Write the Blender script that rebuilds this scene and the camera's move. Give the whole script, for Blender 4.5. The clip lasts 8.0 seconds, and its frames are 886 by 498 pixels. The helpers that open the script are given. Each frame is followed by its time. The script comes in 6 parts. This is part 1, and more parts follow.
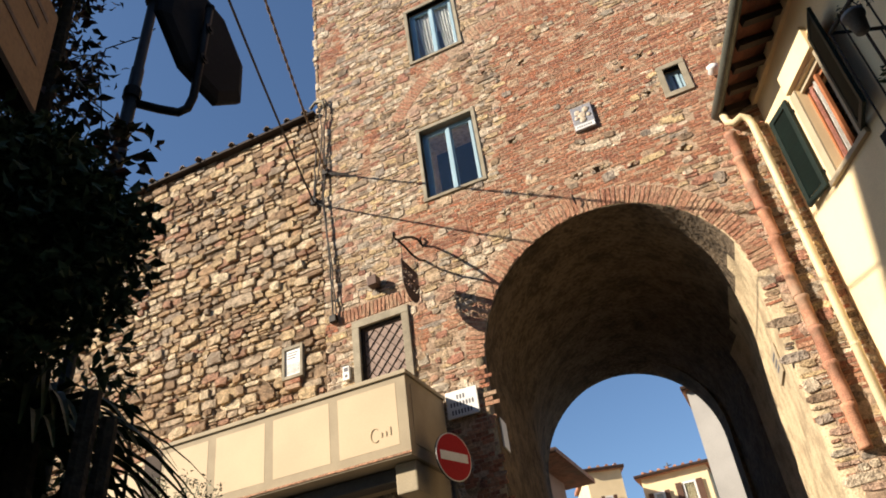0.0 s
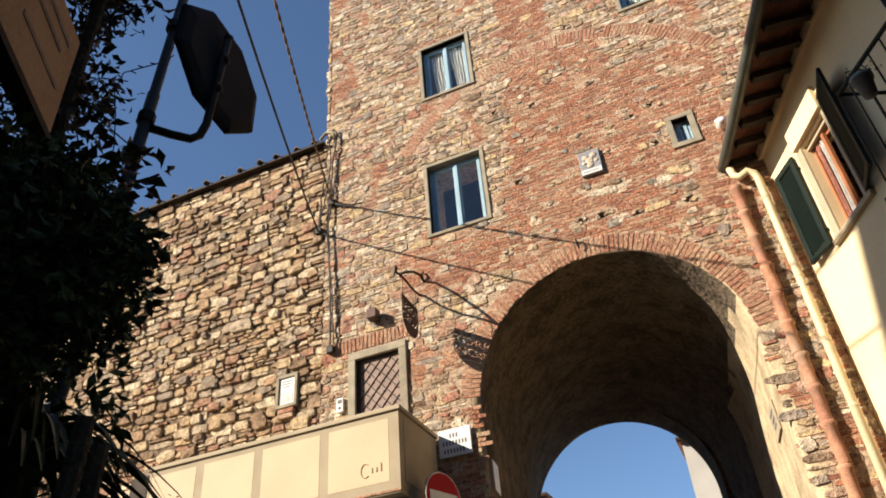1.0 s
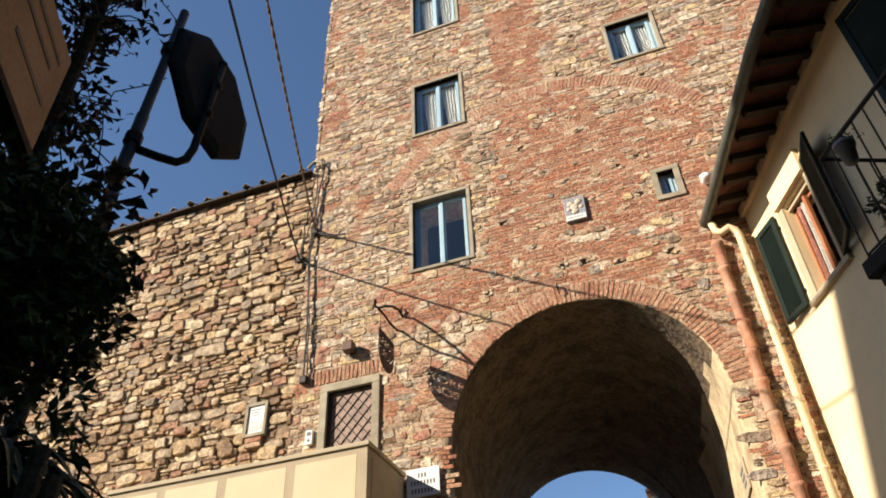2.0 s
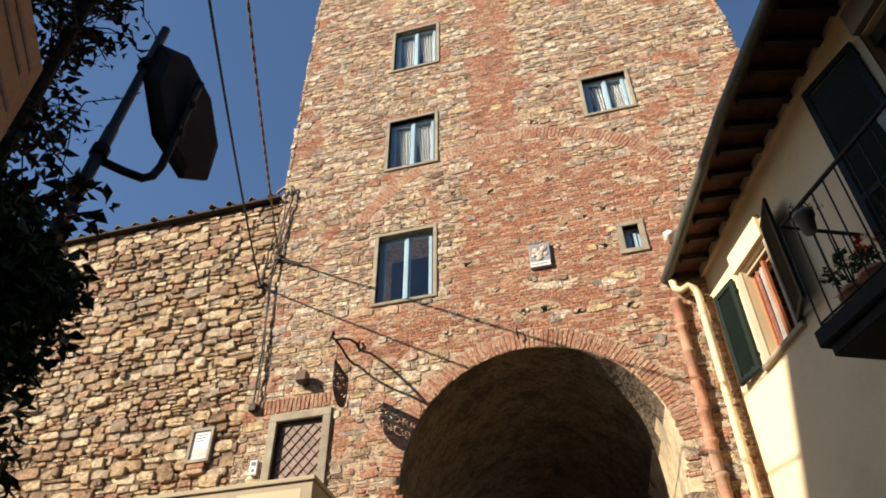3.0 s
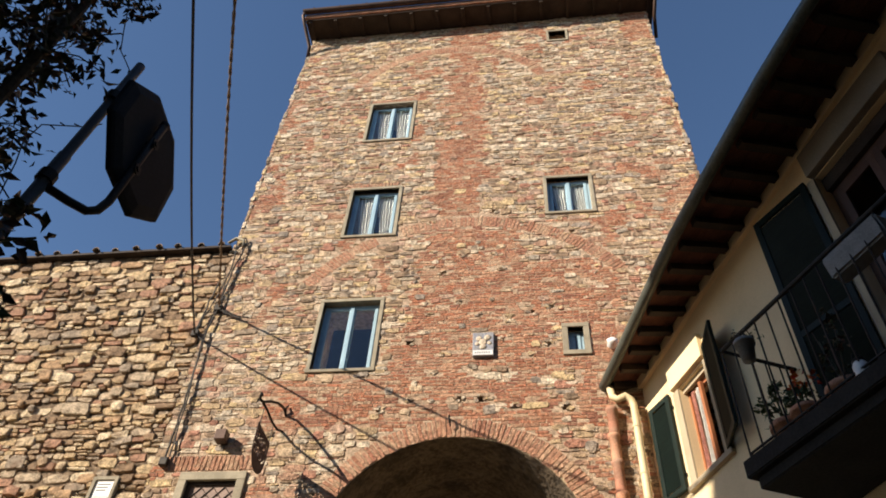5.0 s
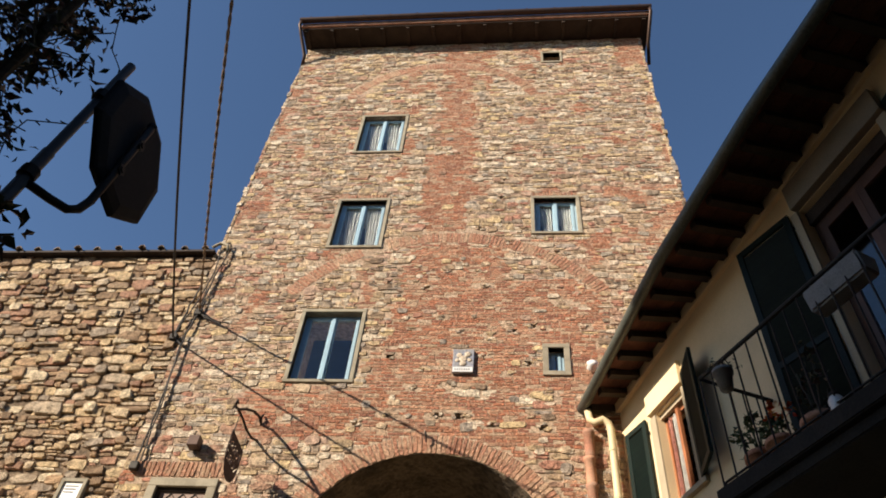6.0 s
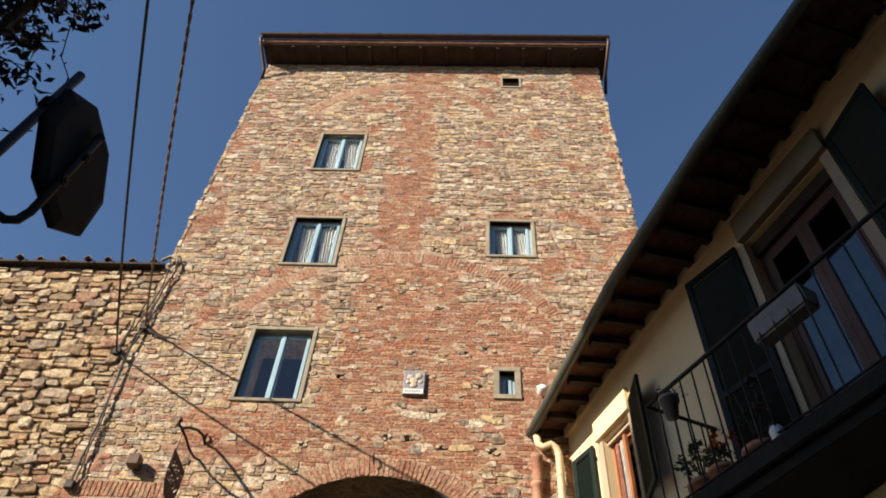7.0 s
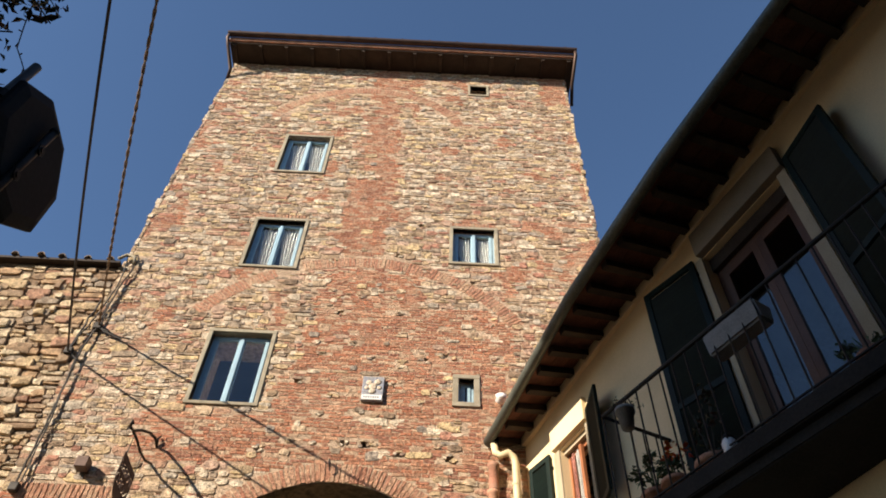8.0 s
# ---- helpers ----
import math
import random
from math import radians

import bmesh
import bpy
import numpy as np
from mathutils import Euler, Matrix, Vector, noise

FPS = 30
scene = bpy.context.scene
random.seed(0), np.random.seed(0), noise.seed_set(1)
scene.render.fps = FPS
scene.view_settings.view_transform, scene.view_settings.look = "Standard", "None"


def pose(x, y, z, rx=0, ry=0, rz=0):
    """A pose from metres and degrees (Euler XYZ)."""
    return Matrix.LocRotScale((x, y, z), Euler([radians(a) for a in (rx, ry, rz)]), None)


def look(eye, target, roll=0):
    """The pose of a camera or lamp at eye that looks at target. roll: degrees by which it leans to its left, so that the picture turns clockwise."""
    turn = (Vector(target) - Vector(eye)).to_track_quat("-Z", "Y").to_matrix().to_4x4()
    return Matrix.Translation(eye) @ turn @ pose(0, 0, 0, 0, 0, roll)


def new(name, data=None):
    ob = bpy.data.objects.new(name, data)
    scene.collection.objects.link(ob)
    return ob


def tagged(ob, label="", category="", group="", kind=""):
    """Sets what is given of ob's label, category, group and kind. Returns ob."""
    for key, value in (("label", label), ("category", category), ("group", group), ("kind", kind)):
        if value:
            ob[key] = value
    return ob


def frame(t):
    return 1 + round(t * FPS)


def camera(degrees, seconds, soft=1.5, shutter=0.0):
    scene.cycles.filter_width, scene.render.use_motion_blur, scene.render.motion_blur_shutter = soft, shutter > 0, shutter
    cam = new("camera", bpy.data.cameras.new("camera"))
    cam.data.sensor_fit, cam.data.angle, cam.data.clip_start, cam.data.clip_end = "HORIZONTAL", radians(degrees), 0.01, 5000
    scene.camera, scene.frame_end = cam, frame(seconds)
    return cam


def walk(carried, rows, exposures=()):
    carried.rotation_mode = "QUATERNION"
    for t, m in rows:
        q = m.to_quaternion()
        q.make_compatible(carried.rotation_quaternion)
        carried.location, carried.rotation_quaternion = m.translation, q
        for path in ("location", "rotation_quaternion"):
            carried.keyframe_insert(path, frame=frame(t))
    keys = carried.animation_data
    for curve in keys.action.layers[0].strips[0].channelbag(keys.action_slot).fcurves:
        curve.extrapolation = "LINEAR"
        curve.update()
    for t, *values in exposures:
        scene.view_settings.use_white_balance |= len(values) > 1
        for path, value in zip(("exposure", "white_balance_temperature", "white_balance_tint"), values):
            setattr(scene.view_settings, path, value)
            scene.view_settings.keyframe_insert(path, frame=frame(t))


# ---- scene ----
PATH = [
    (0, look((-0.049, 0.047, 1.464), (-0.6453, 1.6049, 2.5674), -8.10)),
    (0.5, look((-0.046, 0.037, 1.468), (-0.6276, 1.5727, 2.6097), -6.70)),
    (1, look((-0.041, 0.029, 1.477), (-0.6135, 1.5388, 2.6570), -5.00)),
    (1.5, look((-0.036, 0.027, 1.495), (-0.5822, 1.5187, 2.7100), -3.66)),
    (3, look((-0.032, 0.029, 1.523), (-0.4250, 1.4747, 2.8478), -0.39)),
    (3.5, look((-0.037, 0.035, 1.543), (-0.3771, 1.4624, 2.9014), 0.97)),
    (4, look((-0.044, 0.045, 1.560), (-0.3315, 1.4443, 2.9606), 1.99)),
    (4.5, look((-0.041, 0.055, 1.584), (-0.3033, 1.4148, 3.0271), 3.42)),
    (6, look((-0.024, 0.060, 1.612), (-0.2261, 1.3669, 3.1123), 6.18)),
    (6.5, look((-0.012, 0.058, 1.626), (-0.1639, 1.3536, 3.1425), 5.59)),
    (7, look((-0.002, 0.056, 1.636), (-0.0879, 1.3275, 3.1774), 4.19)),
    (7.5, look((0.007, 0.061, 1.644), (-0.0286, 1.3220, 3.1962), 3.30)),
    (8, look((0.011, 0.061, 1.653), (0.0208, 1.3187, 3.2081), 2.45)),
]
cam = camera(61.0, 8.0, soft=1.8)
walk(cam, PATH, exposures=((0.0, 0.92), (1.5, 1.00), (3.0, 0.95), (4.5, 0.90), (6.5, 0.78), (8.0, 0.98)))

# ---- world and light ----
SUN = Vector((1.24, 1.0, -0.80)).normalized()          # the way the sunlight travels
world = bpy.data.worlds.new("world")
scene.world = world
world.use_nodes = True
wn = world.node_tree
sky = wn.nodes.new("ShaderNodeTexSky")
sky.sky_type = "NISHITA"
sky.sun_disc = False
sky.sun_elevation = math.asin(-SUN.z)
sky.sun_rotation = math.atan2(-SUN.x, -SUN.y)
sky.altitude = 200
sky.air_density = 1.0
sky.dust_density = 0.2
sky.ozone_density = 4.0
wn.nodes["Background"].inputs["Strength"].default_value = 0.080
wn.links.new(sky.outputs["Color"], wn.nodes["Background"].inputs["Color"])
sun = new("sun", bpy.data.lights.new("sun", "SUN"))
sun.data.energy = 5.0
sun.data.angle = radians(0.53)
sun.data.color = (1.0, 0.88, 0.72)
sun.matrix_world = look((-20, -20, 30), Vector((-20, -20, 30)) + SUN)


# ---- materials ----
def surface(name, stops, rough=0.85, fine=60.0, coarse=4.0, vary=0.35, bump=0.4, depth=0.006, metal=0.0, stain=None, stain_scale=1.2, per_piece=True, spec=0.3, stained=0.7):
    """A rough surface: a ramp of base colours picked piece by piece, with two scales of grain and relief."""
    m = bpy.data.materials.new(name)
    m.use_nodes = True
    t = m.node_tree
    b = t.nodes["Principled BSDF"]
    b.inputs["Roughness"].default_value = rough
    b.inputs["Metallic"].default_value = metal
    b.inputs["Specular IOR Level"].default_value = spec
    geo = t.nodes.new("ShaderNodeNewGeometry")
    ramp = t.nodes.new("ShaderNodeValToRGB")
    while len(ramp.color_ramp.elements) < len(stops):
        ramp.color_ramp.elements.new(0.5)
    for i, c in enumerate(stops):
        e = ramp.color_ramp.elements[i]
        e.position = i / max(1, len(stops) - 1)
        e.color = (*c, 1)
    noise_c = t.nodes.new("ShaderNodeTexNoise")
    noise_c.inputs["Scale"].default_value = coarse
    noise_c.inputs["Detail"].default_value = 5
    noise_f = t.nodes.new("ShaderNodeTexNoise")
    noise_f.inputs["Scale"].default_value = fine
    noise_f.inputs["Detail"].default_value = 4
    for n in (noise_c, noise_f):
        t.links.new(geo.outputs["Position"], n.inputs["Vector"])
    if per_piece:
        info = t.nodes.new("ShaderNodeObjectInfo")
        add = t.nodes.new("ShaderNodeMath")
        add.operation = "ADD"
        t.links.new(info.outputs["Random"], add.inputs[0])
        t.links.new(geo.outputs["Random Per Island"], add.inputs[1])
        fr = t.nodes.new("ShaderNodeMath")
        fr.operation = "FRACT"
        t.links.new(add.outputs[0], fr.inputs[0])
        t.links.new(fr.outputs[0], ramp.inputs["Fac"])
        if len(stops) > 6:
            ramp.color_ramp.interpolation = "CONSTANT"
            for i in range(len(stops)):
                ramp.color_ramp.elements[i].position = i / len(stops)
    else:
        t.links.new(noise_c.outputs["Fac"], ramp.inputs["Fac"])
    total = t.nodes.new("ShaderNodeMath")
    total.operation = "ADD"
    t.links.new(noise_c.outputs["Fac"], total.inputs[0])
    t.links.new(noise_f.outputs["Fac"], total.inputs[1])
    rng = t.nodes.new("ShaderNodeMapRange")
    rng.inputs["From Min"].default_value = 0.80
    rng.inputs["From Max"].default_value = 1.20
    rng.inputs["To Min"].default_value = 1.0 - vary
    rng.inputs["To Max"].default_value = 1.0 + vary * 0.6
    t.links.new(total.outputs[0], rng.inputs["Value"])
    mul = t.nodes.new("ShaderNodeVectorMath")
    mul.operation = "SCALE"
    t.links.new(ramp.outputs["Color"], mul.inputs[0])
    t.links.new(rng.outputs["Result"], mul.inputs["Scale"])
    colour = mul.outputs["Vector"]
    if stain:
        ns = t.nodes.new("ShaderNodeTexNoise")
        ns.inputs["Scale"].default_value = stain_scale
        ns.inputs["Detail"].default_value = 6
        ns.inputs["Roughness"].default_value = 0.65
        t.links.new(geo.outputs["Position"], ns.inputs["Vector"])
        sr = t.nodes.new("ShaderNodeMapRange")
        sr.inputs["From Min"].default_value = 0.52
        sr.inputs["From Max"].default_value = 0.68
        sr.inputs["To Max"].default_value = stained
        t.links.new(ns.outputs["Fac"], sr.inputs["Value"])
        mx = t.nodes.new("ShaderNodeMix")
        mx.data_type = "RGBA"
        t.links.new(sr.outputs["Result"], mx.inputs["Factor"])
        t.links.new(colour, mx.inputs["A"])
        mx.inputs["B"].default_value = (*stain, 1)
        colour = mx.outputs["Result"]
    t.links.new(colour, b.inputs["Base Color"])
    bp = t.nodes.new("ShaderNodeBump")
    bp.inputs["Strength"].default_value = bump
    bp.inputs["Distance"].default_value = depth
    t.links.new(total.outputs[0], bp.inputs["Height"])
    t.links.new(bp.outputs["Normal"], b.inputs["Normal"])
    return m


STONE = surface("rubble_stone", [(0.27, 0.185, 0.12), (0.47, 0.335, 0.20), (0.57, 0.42, 0.275), (0.35, 0.285, 0.225), (0.68, 0.56, 0.41), (0.42, 0.25, 0.165), (0.53, 0.385, 0.225), (0.31, 0.235, 0.165), (0.62, 0.455, 0.25), (0.40, 0.195, 0.13), (0.66, 0.53, 0.39), (0.36, 0.25, 0.155), (0.50, 0.335, 0.24), (0.45, 0.375, 0.285), (0.58, 0.47, 0.34)], 0.92, 48, 11, 0.62, 1.0, 0.03, stain=(0.34, 0.235, 0.155), stain_scale=6.0, stained=0.4)
STONE_WALL = surface("ledge_stone", [(0.34, 0.225, 0.135), (0.60, 0.43, 0.25), (0.46, 0.32, 0.20), (0.76, 0.58, 0.37), (0.54, 0.35, 0.20), (0.68, 0.50, 0.29), (0.42, 0.33, 0.24), (0.47, 0.265, 0.17), (0.82, 0.66, 0.44), (0.58, 0.45, 0.31)], 0.92, 60, 12, 0.5, 1.0, 0.045, stain=(0.29, 0.19, 0.12), stain_scale=4.5)
BRICK = surface("old_brick", [(0.385, 0.174, 0.098), (0.502, 0.230, 0.132), (0.443, 0.193, 0.113), (0.571, 0.311, 0.188), (0.409, 0.205, 0.125), (0.548, 0.373, 0.245), (0.467, 0.187, 0.103), (0.338, 0.149, 0.094)], 0.92, 75, 20, 0.5, 1.0, 0.03, stain=(0.48, 0.316, 0.204), stain_scale=3.6)
ARCHBRICK = surface("pale_arch_brick", [(0.43, 0.20, 0.12), (0.52, 0.28, 0.175), (0.46, 0.22, 0.14), (0.56, 0.36, 0.23), (0.42, 0.18, 0.11)], 0.92, 75, 20, 0.5, 1.0, 0.03, stain=(0.50, 0.37, 0.235), stain_scale=4.2)
MORTAR = surface("lime_mortar", [(0.47, 0.335, 0.22), (0.63, 0.46, 0.32), (0.55, 0.40, 0.27)], 0.95, 80, 16, 0.5, 1.0, 0.04, stain=(0.352, 0.229, 0.15), stain_scale=2.0, per_piece=False)
WALL_CORE = surface("dark_earth_mortar", [(0.20, 0.14, 0.09), (0.30, 0.215, 0.14)], 0.95, 80, 12, 0.5, 1.0, 0.04, per_piece=False)
# passage rubble, with the shade of the interior put into its colour
VAULT_SHADED = surface("shade_darkened_vault_rubble", [(0.085, 0.063, 0.042), (0.14, 0.103, 0.068), (0.11, 0.08, 0.054)], 0.95, 14, 3, 0.5, 1.0, 0.05, stain=(0.055, 0.042, 0.03), per_piece=False)
JAMB = surface("patched_cream_plaster", [(0.40, 0.30, 0.18), (0.56, 0.44, 0.28), (0.48, 0.37, 0.23)], 0.95, 40, 3.5, 0.35, 0.9, 0.02, stain=(0.30, 0.21, 0.13), stain_scale=2.5, per_piece=False)
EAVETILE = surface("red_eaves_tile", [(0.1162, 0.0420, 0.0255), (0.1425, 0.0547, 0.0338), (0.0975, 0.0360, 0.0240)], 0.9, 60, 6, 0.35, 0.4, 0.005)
OLDTILE = surface("weathered_roof_tile", [(0.17, 0.13, 0.10), (0.23, 0.17, 0.125), (0.14, 0.115, 0.09)], 0.9, 60, 6, 0.4, 0.5, 0.006)
# near-black so that the slab's unlit underside is carried by its colour
DARKSLAB = surface("shade_dark_slab_concrete", [(0.0175, 0.0147, 0.0126), (0.0280, 0.0245, 0.0203)], 0.9, 40, 2.5, 0.3, 0.4, 0.004, per_piece=False)
SURROUND = surface("grey_stone_surround", [(0.27, 0.23, 0.165), (0.34, 0.295, 0.215)], 0.85, 90, 6, 0.25, 0.4, 0.004)
BLUE = surface("pale_blue_paint", [(0.30, 0.44, 0.52), (0.36, 0.50, 0.57)], 0.5, 40, 5, 0.12, 0.15, 0.002)
CREAM = surface("cream_plaster", [(0.72, 0.56, 0.33), (0.78, 0.62, 0.38), (0.74, 0.58, 0.35)], 0.9, 80, 1.5, 0.10, 0.3, 0.003, per_piece=False)
PANEL = surface("cream_painted_panel", [(0.56, 0.43, 0.275), (0.60, 0.465, 0.30)], 0.7, 80, 1.5, 0.06, 0.2, 0.002, per_piece=False)
TRIM = surface("taupe_trim", [(0.38, 0.31, 0.21), (0.42, 0.35, 0.24)], 0.85, 80, 3, 0.12, 0.2, 0.002)
BLINDBOX = surface("grey_taupe_blind_box", [(0.20, 0.165, 0.125), (0.24, 0.20, 0.15)], 0.8, 60, 3, 0.15, 0.2, 0.002)
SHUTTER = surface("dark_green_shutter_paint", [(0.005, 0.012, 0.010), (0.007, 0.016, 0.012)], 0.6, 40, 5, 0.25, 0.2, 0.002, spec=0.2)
TERRA = surface("terracotta", [(0.42, 0.19, 0.11), (0.50, 0.25, 0.15), (0.36, 0.16, 0.10)], 0.85, 60, 6, 0.35, 0.4, 0.005, stain=(0.30, 0.24, 0.17))
DARKWOOD = surface("dark_wood", [(0.036, 0.024, 0.018), (0.054, 0.036, 0.024)], 0.8, 50, 4, 0.35, 0.4, 0.004)
DOORWOOD = surface("brown_door_wood", [(0.27, 0.19, 0.155), (0.31, 0.22, 0.18)], 0.7, 60, 5, 0.25, 0.3, 0.003)
ORANGEWOOD = surface("orange_varnished_wood", [(0.336, 0.12, 0.051), (0.384, 0.152, 0.068)], 0.5, 60, 5, 0.2, 0.2, 0.002)
BROWNWOOD = surface("brown_window_wood", [(0.096, 0.048, 0.030), (0.120, 0.060, 0.036)], 0.5, 60, 5, 0.2, 0.2, 0.002)
IRON = surface("dark_iron", [(0.025, 0.022, 0.02), (0.04, 0.035, 0.03)], 0.6, 60, 8, 0.3, 0.3, 0.002, metal=0.6)
RUSTIRON = surface("rusty_cut_iron", [(0.06, 0.04, 0.035), (0.09, 0.055, 0.045)], 0.75, 60, 8, 0.35, 0.3, 0.002, metal=0.3)
GUTTER = surface("grey_green_gutter_metal", [(0.10, 0.11, 0.09), (0.13, 0.13, 0.11)], 0.5, 40, 3, 0.25, 0.2, 0.002, metal=0.4)
IVORY = surface("ivory_pipe_paint", [(0.68, 0.55, 0.33), (0.72, 0.58, 0.36)], 0.5, 60, 3, 0.15, 0.2, 0.002)
COPPER = surface("brown_copper", [(0.070, 0.042, 0.032), (0.091, 0.056, 0.042)], 0.5, 40, 4, 0.25, 0.2, 0.002, metal=0.5)
RUBBER = surface("black_cable_rubber", [(0.03, 0.027, 0.024), (0.05, 0.04, 0.032)], 0.7, 60, 8, 0.3, 0.2, 0.001)
TWISTED = surface("brown_twisted_cable", [(0.16, 0.11, 0.07), (0.20, 0.14, 0.09)], 0.7, 60, 8, 0.3, 0.2, 0.001)
WHITE = surface("white_enamel", [(0.72, 0.71, 0.68), (0.78, 0.77, 0.74)], 0.35, 40, 4, 0.08, 0.1, 0.001)
RED = surface("red_sign_sheeting", [(0.40, 0.015, 0.02), (0.44, 0.018, 0.024)], 0.6, 40, 4, 0.1, 0.1, 0.001, spec=0.15)
GREYPAINT = surface("grey_metal_paint", [(0.05, 0.05, 0.05), (0.07, 0.07, 0.068)], 0.5, 40, 4, 0.2, 0.2, 0.002, metal=0.3)
MIRRORBACK = surface("dark_grey_mirror_back", [(0.010, 0.011, 0.013), (0.015, 0.016, 0.018)], 0.85, 40, 4, 0.25, 0.2, 0.002)
INK = surface("dark_print", [(0.10, 0.10, 0.11), (0.14, 0.14, 0.15)], 0.7, 40, 4, 0.1, 0.1, 0.001)
BRONZEPRINT = surface("bronze_print", [(0.40, 0.31, 0.18), (0.45, 0.35, 0.21)], 0.6, 40, 4, 0.1, 0.1, 0.001)
PAPER = surface("aged_paper_print", [(0.55, 0.52, 0.46), (0.62, 0.60, 0.55), (0.42, 0.42, 0.42)], 0.7, 40, 9, 0.3, 0.1, 0.001, per_piece=False)
TILEBLUE = surface("pale_blue_glazed_tile", [(0.12, 0.14, 0.20), (0.40, 0.38, 0.36), (0.22, 0.23, 0.28), (0.48, 0.42, 0.34)], 0.35, 40, 14, 0.4, 0.3, 0.004, per_piece=False)
TILEGOLD = surface("cream_glazed_relief", [(0.50, 0.40, 0.28), (0.58, 0.48, 0.36), (0.30, 0.20, 0.14)], 0.4, 40, 22, 0.45, 0.6, 0.008, per_piece=False)
CURTAIN = surface("white_curtain_cloth", [(0.62, 0.60, 0.56), (0.70, 0.68, 0.63)], 0.95, 90, 8, 0.15, 0.2, 0.002)
REDCLOTH = surface("pink_cloth", [(0.50, 0.20, 0.15), (0.56, 0.26, 0.20)], 0.95, 60, 14, 0.3, 0.2, 0.002)
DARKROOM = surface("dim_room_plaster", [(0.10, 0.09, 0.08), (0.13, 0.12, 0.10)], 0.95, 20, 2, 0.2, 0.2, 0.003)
GROUND = surface("paved_ground", [(0.035, 0.032, 0.029), (0.055, 0.05, 0.044), (0.045, 0.041, 0.036)], 0.9, 12, 1.5, 0.3, 0.5, 0.01, per_piece=False)
# for the unseen walls; dark to keep bounced light low
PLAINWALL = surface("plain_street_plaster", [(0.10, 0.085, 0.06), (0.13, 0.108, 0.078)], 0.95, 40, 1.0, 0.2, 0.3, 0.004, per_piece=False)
PINKWALL = surface("pink_plaster", [(0.50, 0.33, 0.25), (0.55, 0.38, 0.29)], 0.95, 40, 1.0, 0.15, 0.3, 0.004, per_piece=False)
GREYWALL = surface("pale_grey_plaster", [(0.40, 0.38, 0.36), (0.46, 0.44, 0.41)], 0.95, 40, 1.0, 0.15, 0.3, 0.004, per_piece=False)
LEAFDARK = surface("dark_small_leaves", [(0.045, 0.07, 0.03), (0.07, 0.10, 0.04), (0.09, 0.115, 0.05)], 0.6, 30, 6, 0.3, 0.1, 0.001)
LEAFPURPLE = surface("green_and_purple_leaves", [(0.035, 0.06, 0.025), (0.07, 0.03, 0.025), (0.05, 0.07, 0.03), (0.11, 0.035, 0.025)], 0.5, 30, 6, 0.3, 0.1, 0.001)
LEAFOLIVE = surface("grey_green_leaves", [(0.16, 0.18, 0.10), (0.24, 0.25, 0.17), (0.20, 0.21, 0.13)], 0.6, 30, 6, 0.2, 0.1, 0.001)
LEAFSTRAP = surface("strap_leaf", [(0.05, 0.085, 0.025), (0.09, 0.11, 0.04)], 0.5, 30, 6, 0.25, 0.1, 0.001)
BARK = surface("bark", [(0.06, 0.045, 0.03), (0.09, 0.07, 0.05)], 0.95, 50, 9, 0.4, 0.8, 0.012)
SIGNWOOD = surface("painted_hanging_board", [(0.42, 0.24, 0.12), (0.48, 0.29, 0.15)], 0.6, 60, 3, 0.2, 0.2, 0.002)
FLOWER = surface("red_flower", [(0.60, 0.04, 0.03), (0.65, 0.25, 0.03)], 0.7, 40, 20, 0.2, 0.1, 0.001)
GREYPOT = surface("pale_plastic_planter", [(0.20, 0.195, 0.185), (0.25, 0.24, 0.225)], 0.6, 60, 6, 0.2, 0.1, 0.001)


def glass_material(name, tint):
    m = bpy.data.materials.new(name)
    m.use_nodes = True
    b = m.node_tree.nodes["Principled BSDF"]
    b.inputs["Base Color"].default_value = (*tint, 1)
    b.inputs["Roughness"].default_value = 0.03
    b.inputs["Transmission Weight"].default_value = 1.0
    b.inputs["IOR"].default_value = 1.5
    return m


GLASS = glass_material("window_glass", (0.85, 0.9, 0.92))
MIRRORGLASS = surface("mirror_metal", [(0.85, 0.85, 0.85), (0.88, 0.88, 0.88)], 0.04, 40, 3, 0.02, 0.02, 0.001, metal=1.0)


# ---- mesh helpers ----
def place(name, mesh, material, parent=None, label="", m=None):
    if material and not mesh.materials:
        mesh.materials.append(material)
    ob = new(name, mesh)
    ob.parent = parent
    if m is not None:
        ob.matrix_basis = m
    if label:
        ob["label"] = label
    return ob


def part(name, bm, material, parent=None, label="", m=None, smooth=False):
    """Links a bmesh as one mesh object under a thing or under a part."""
    mesh = bpy.data.meshes.new(name)
    bmesh.ops.recalc_face_normals(bm, faces=bm.faces)
    bm.to_mesh(mesh)
    bm.free()
    if smooth:
        mesh.polygons.foreach_set("use_smooth", [True] * len(mesh.polygons))
    return place(name, mesh, material, parent, label, m)


def empty(name, m=None, parent=None):
    ob = new(name)
    ob.parent = parent
    ob.empty_display_size = 0.2
    if m is not None:
        ob.matrix_basis = m
    return ob


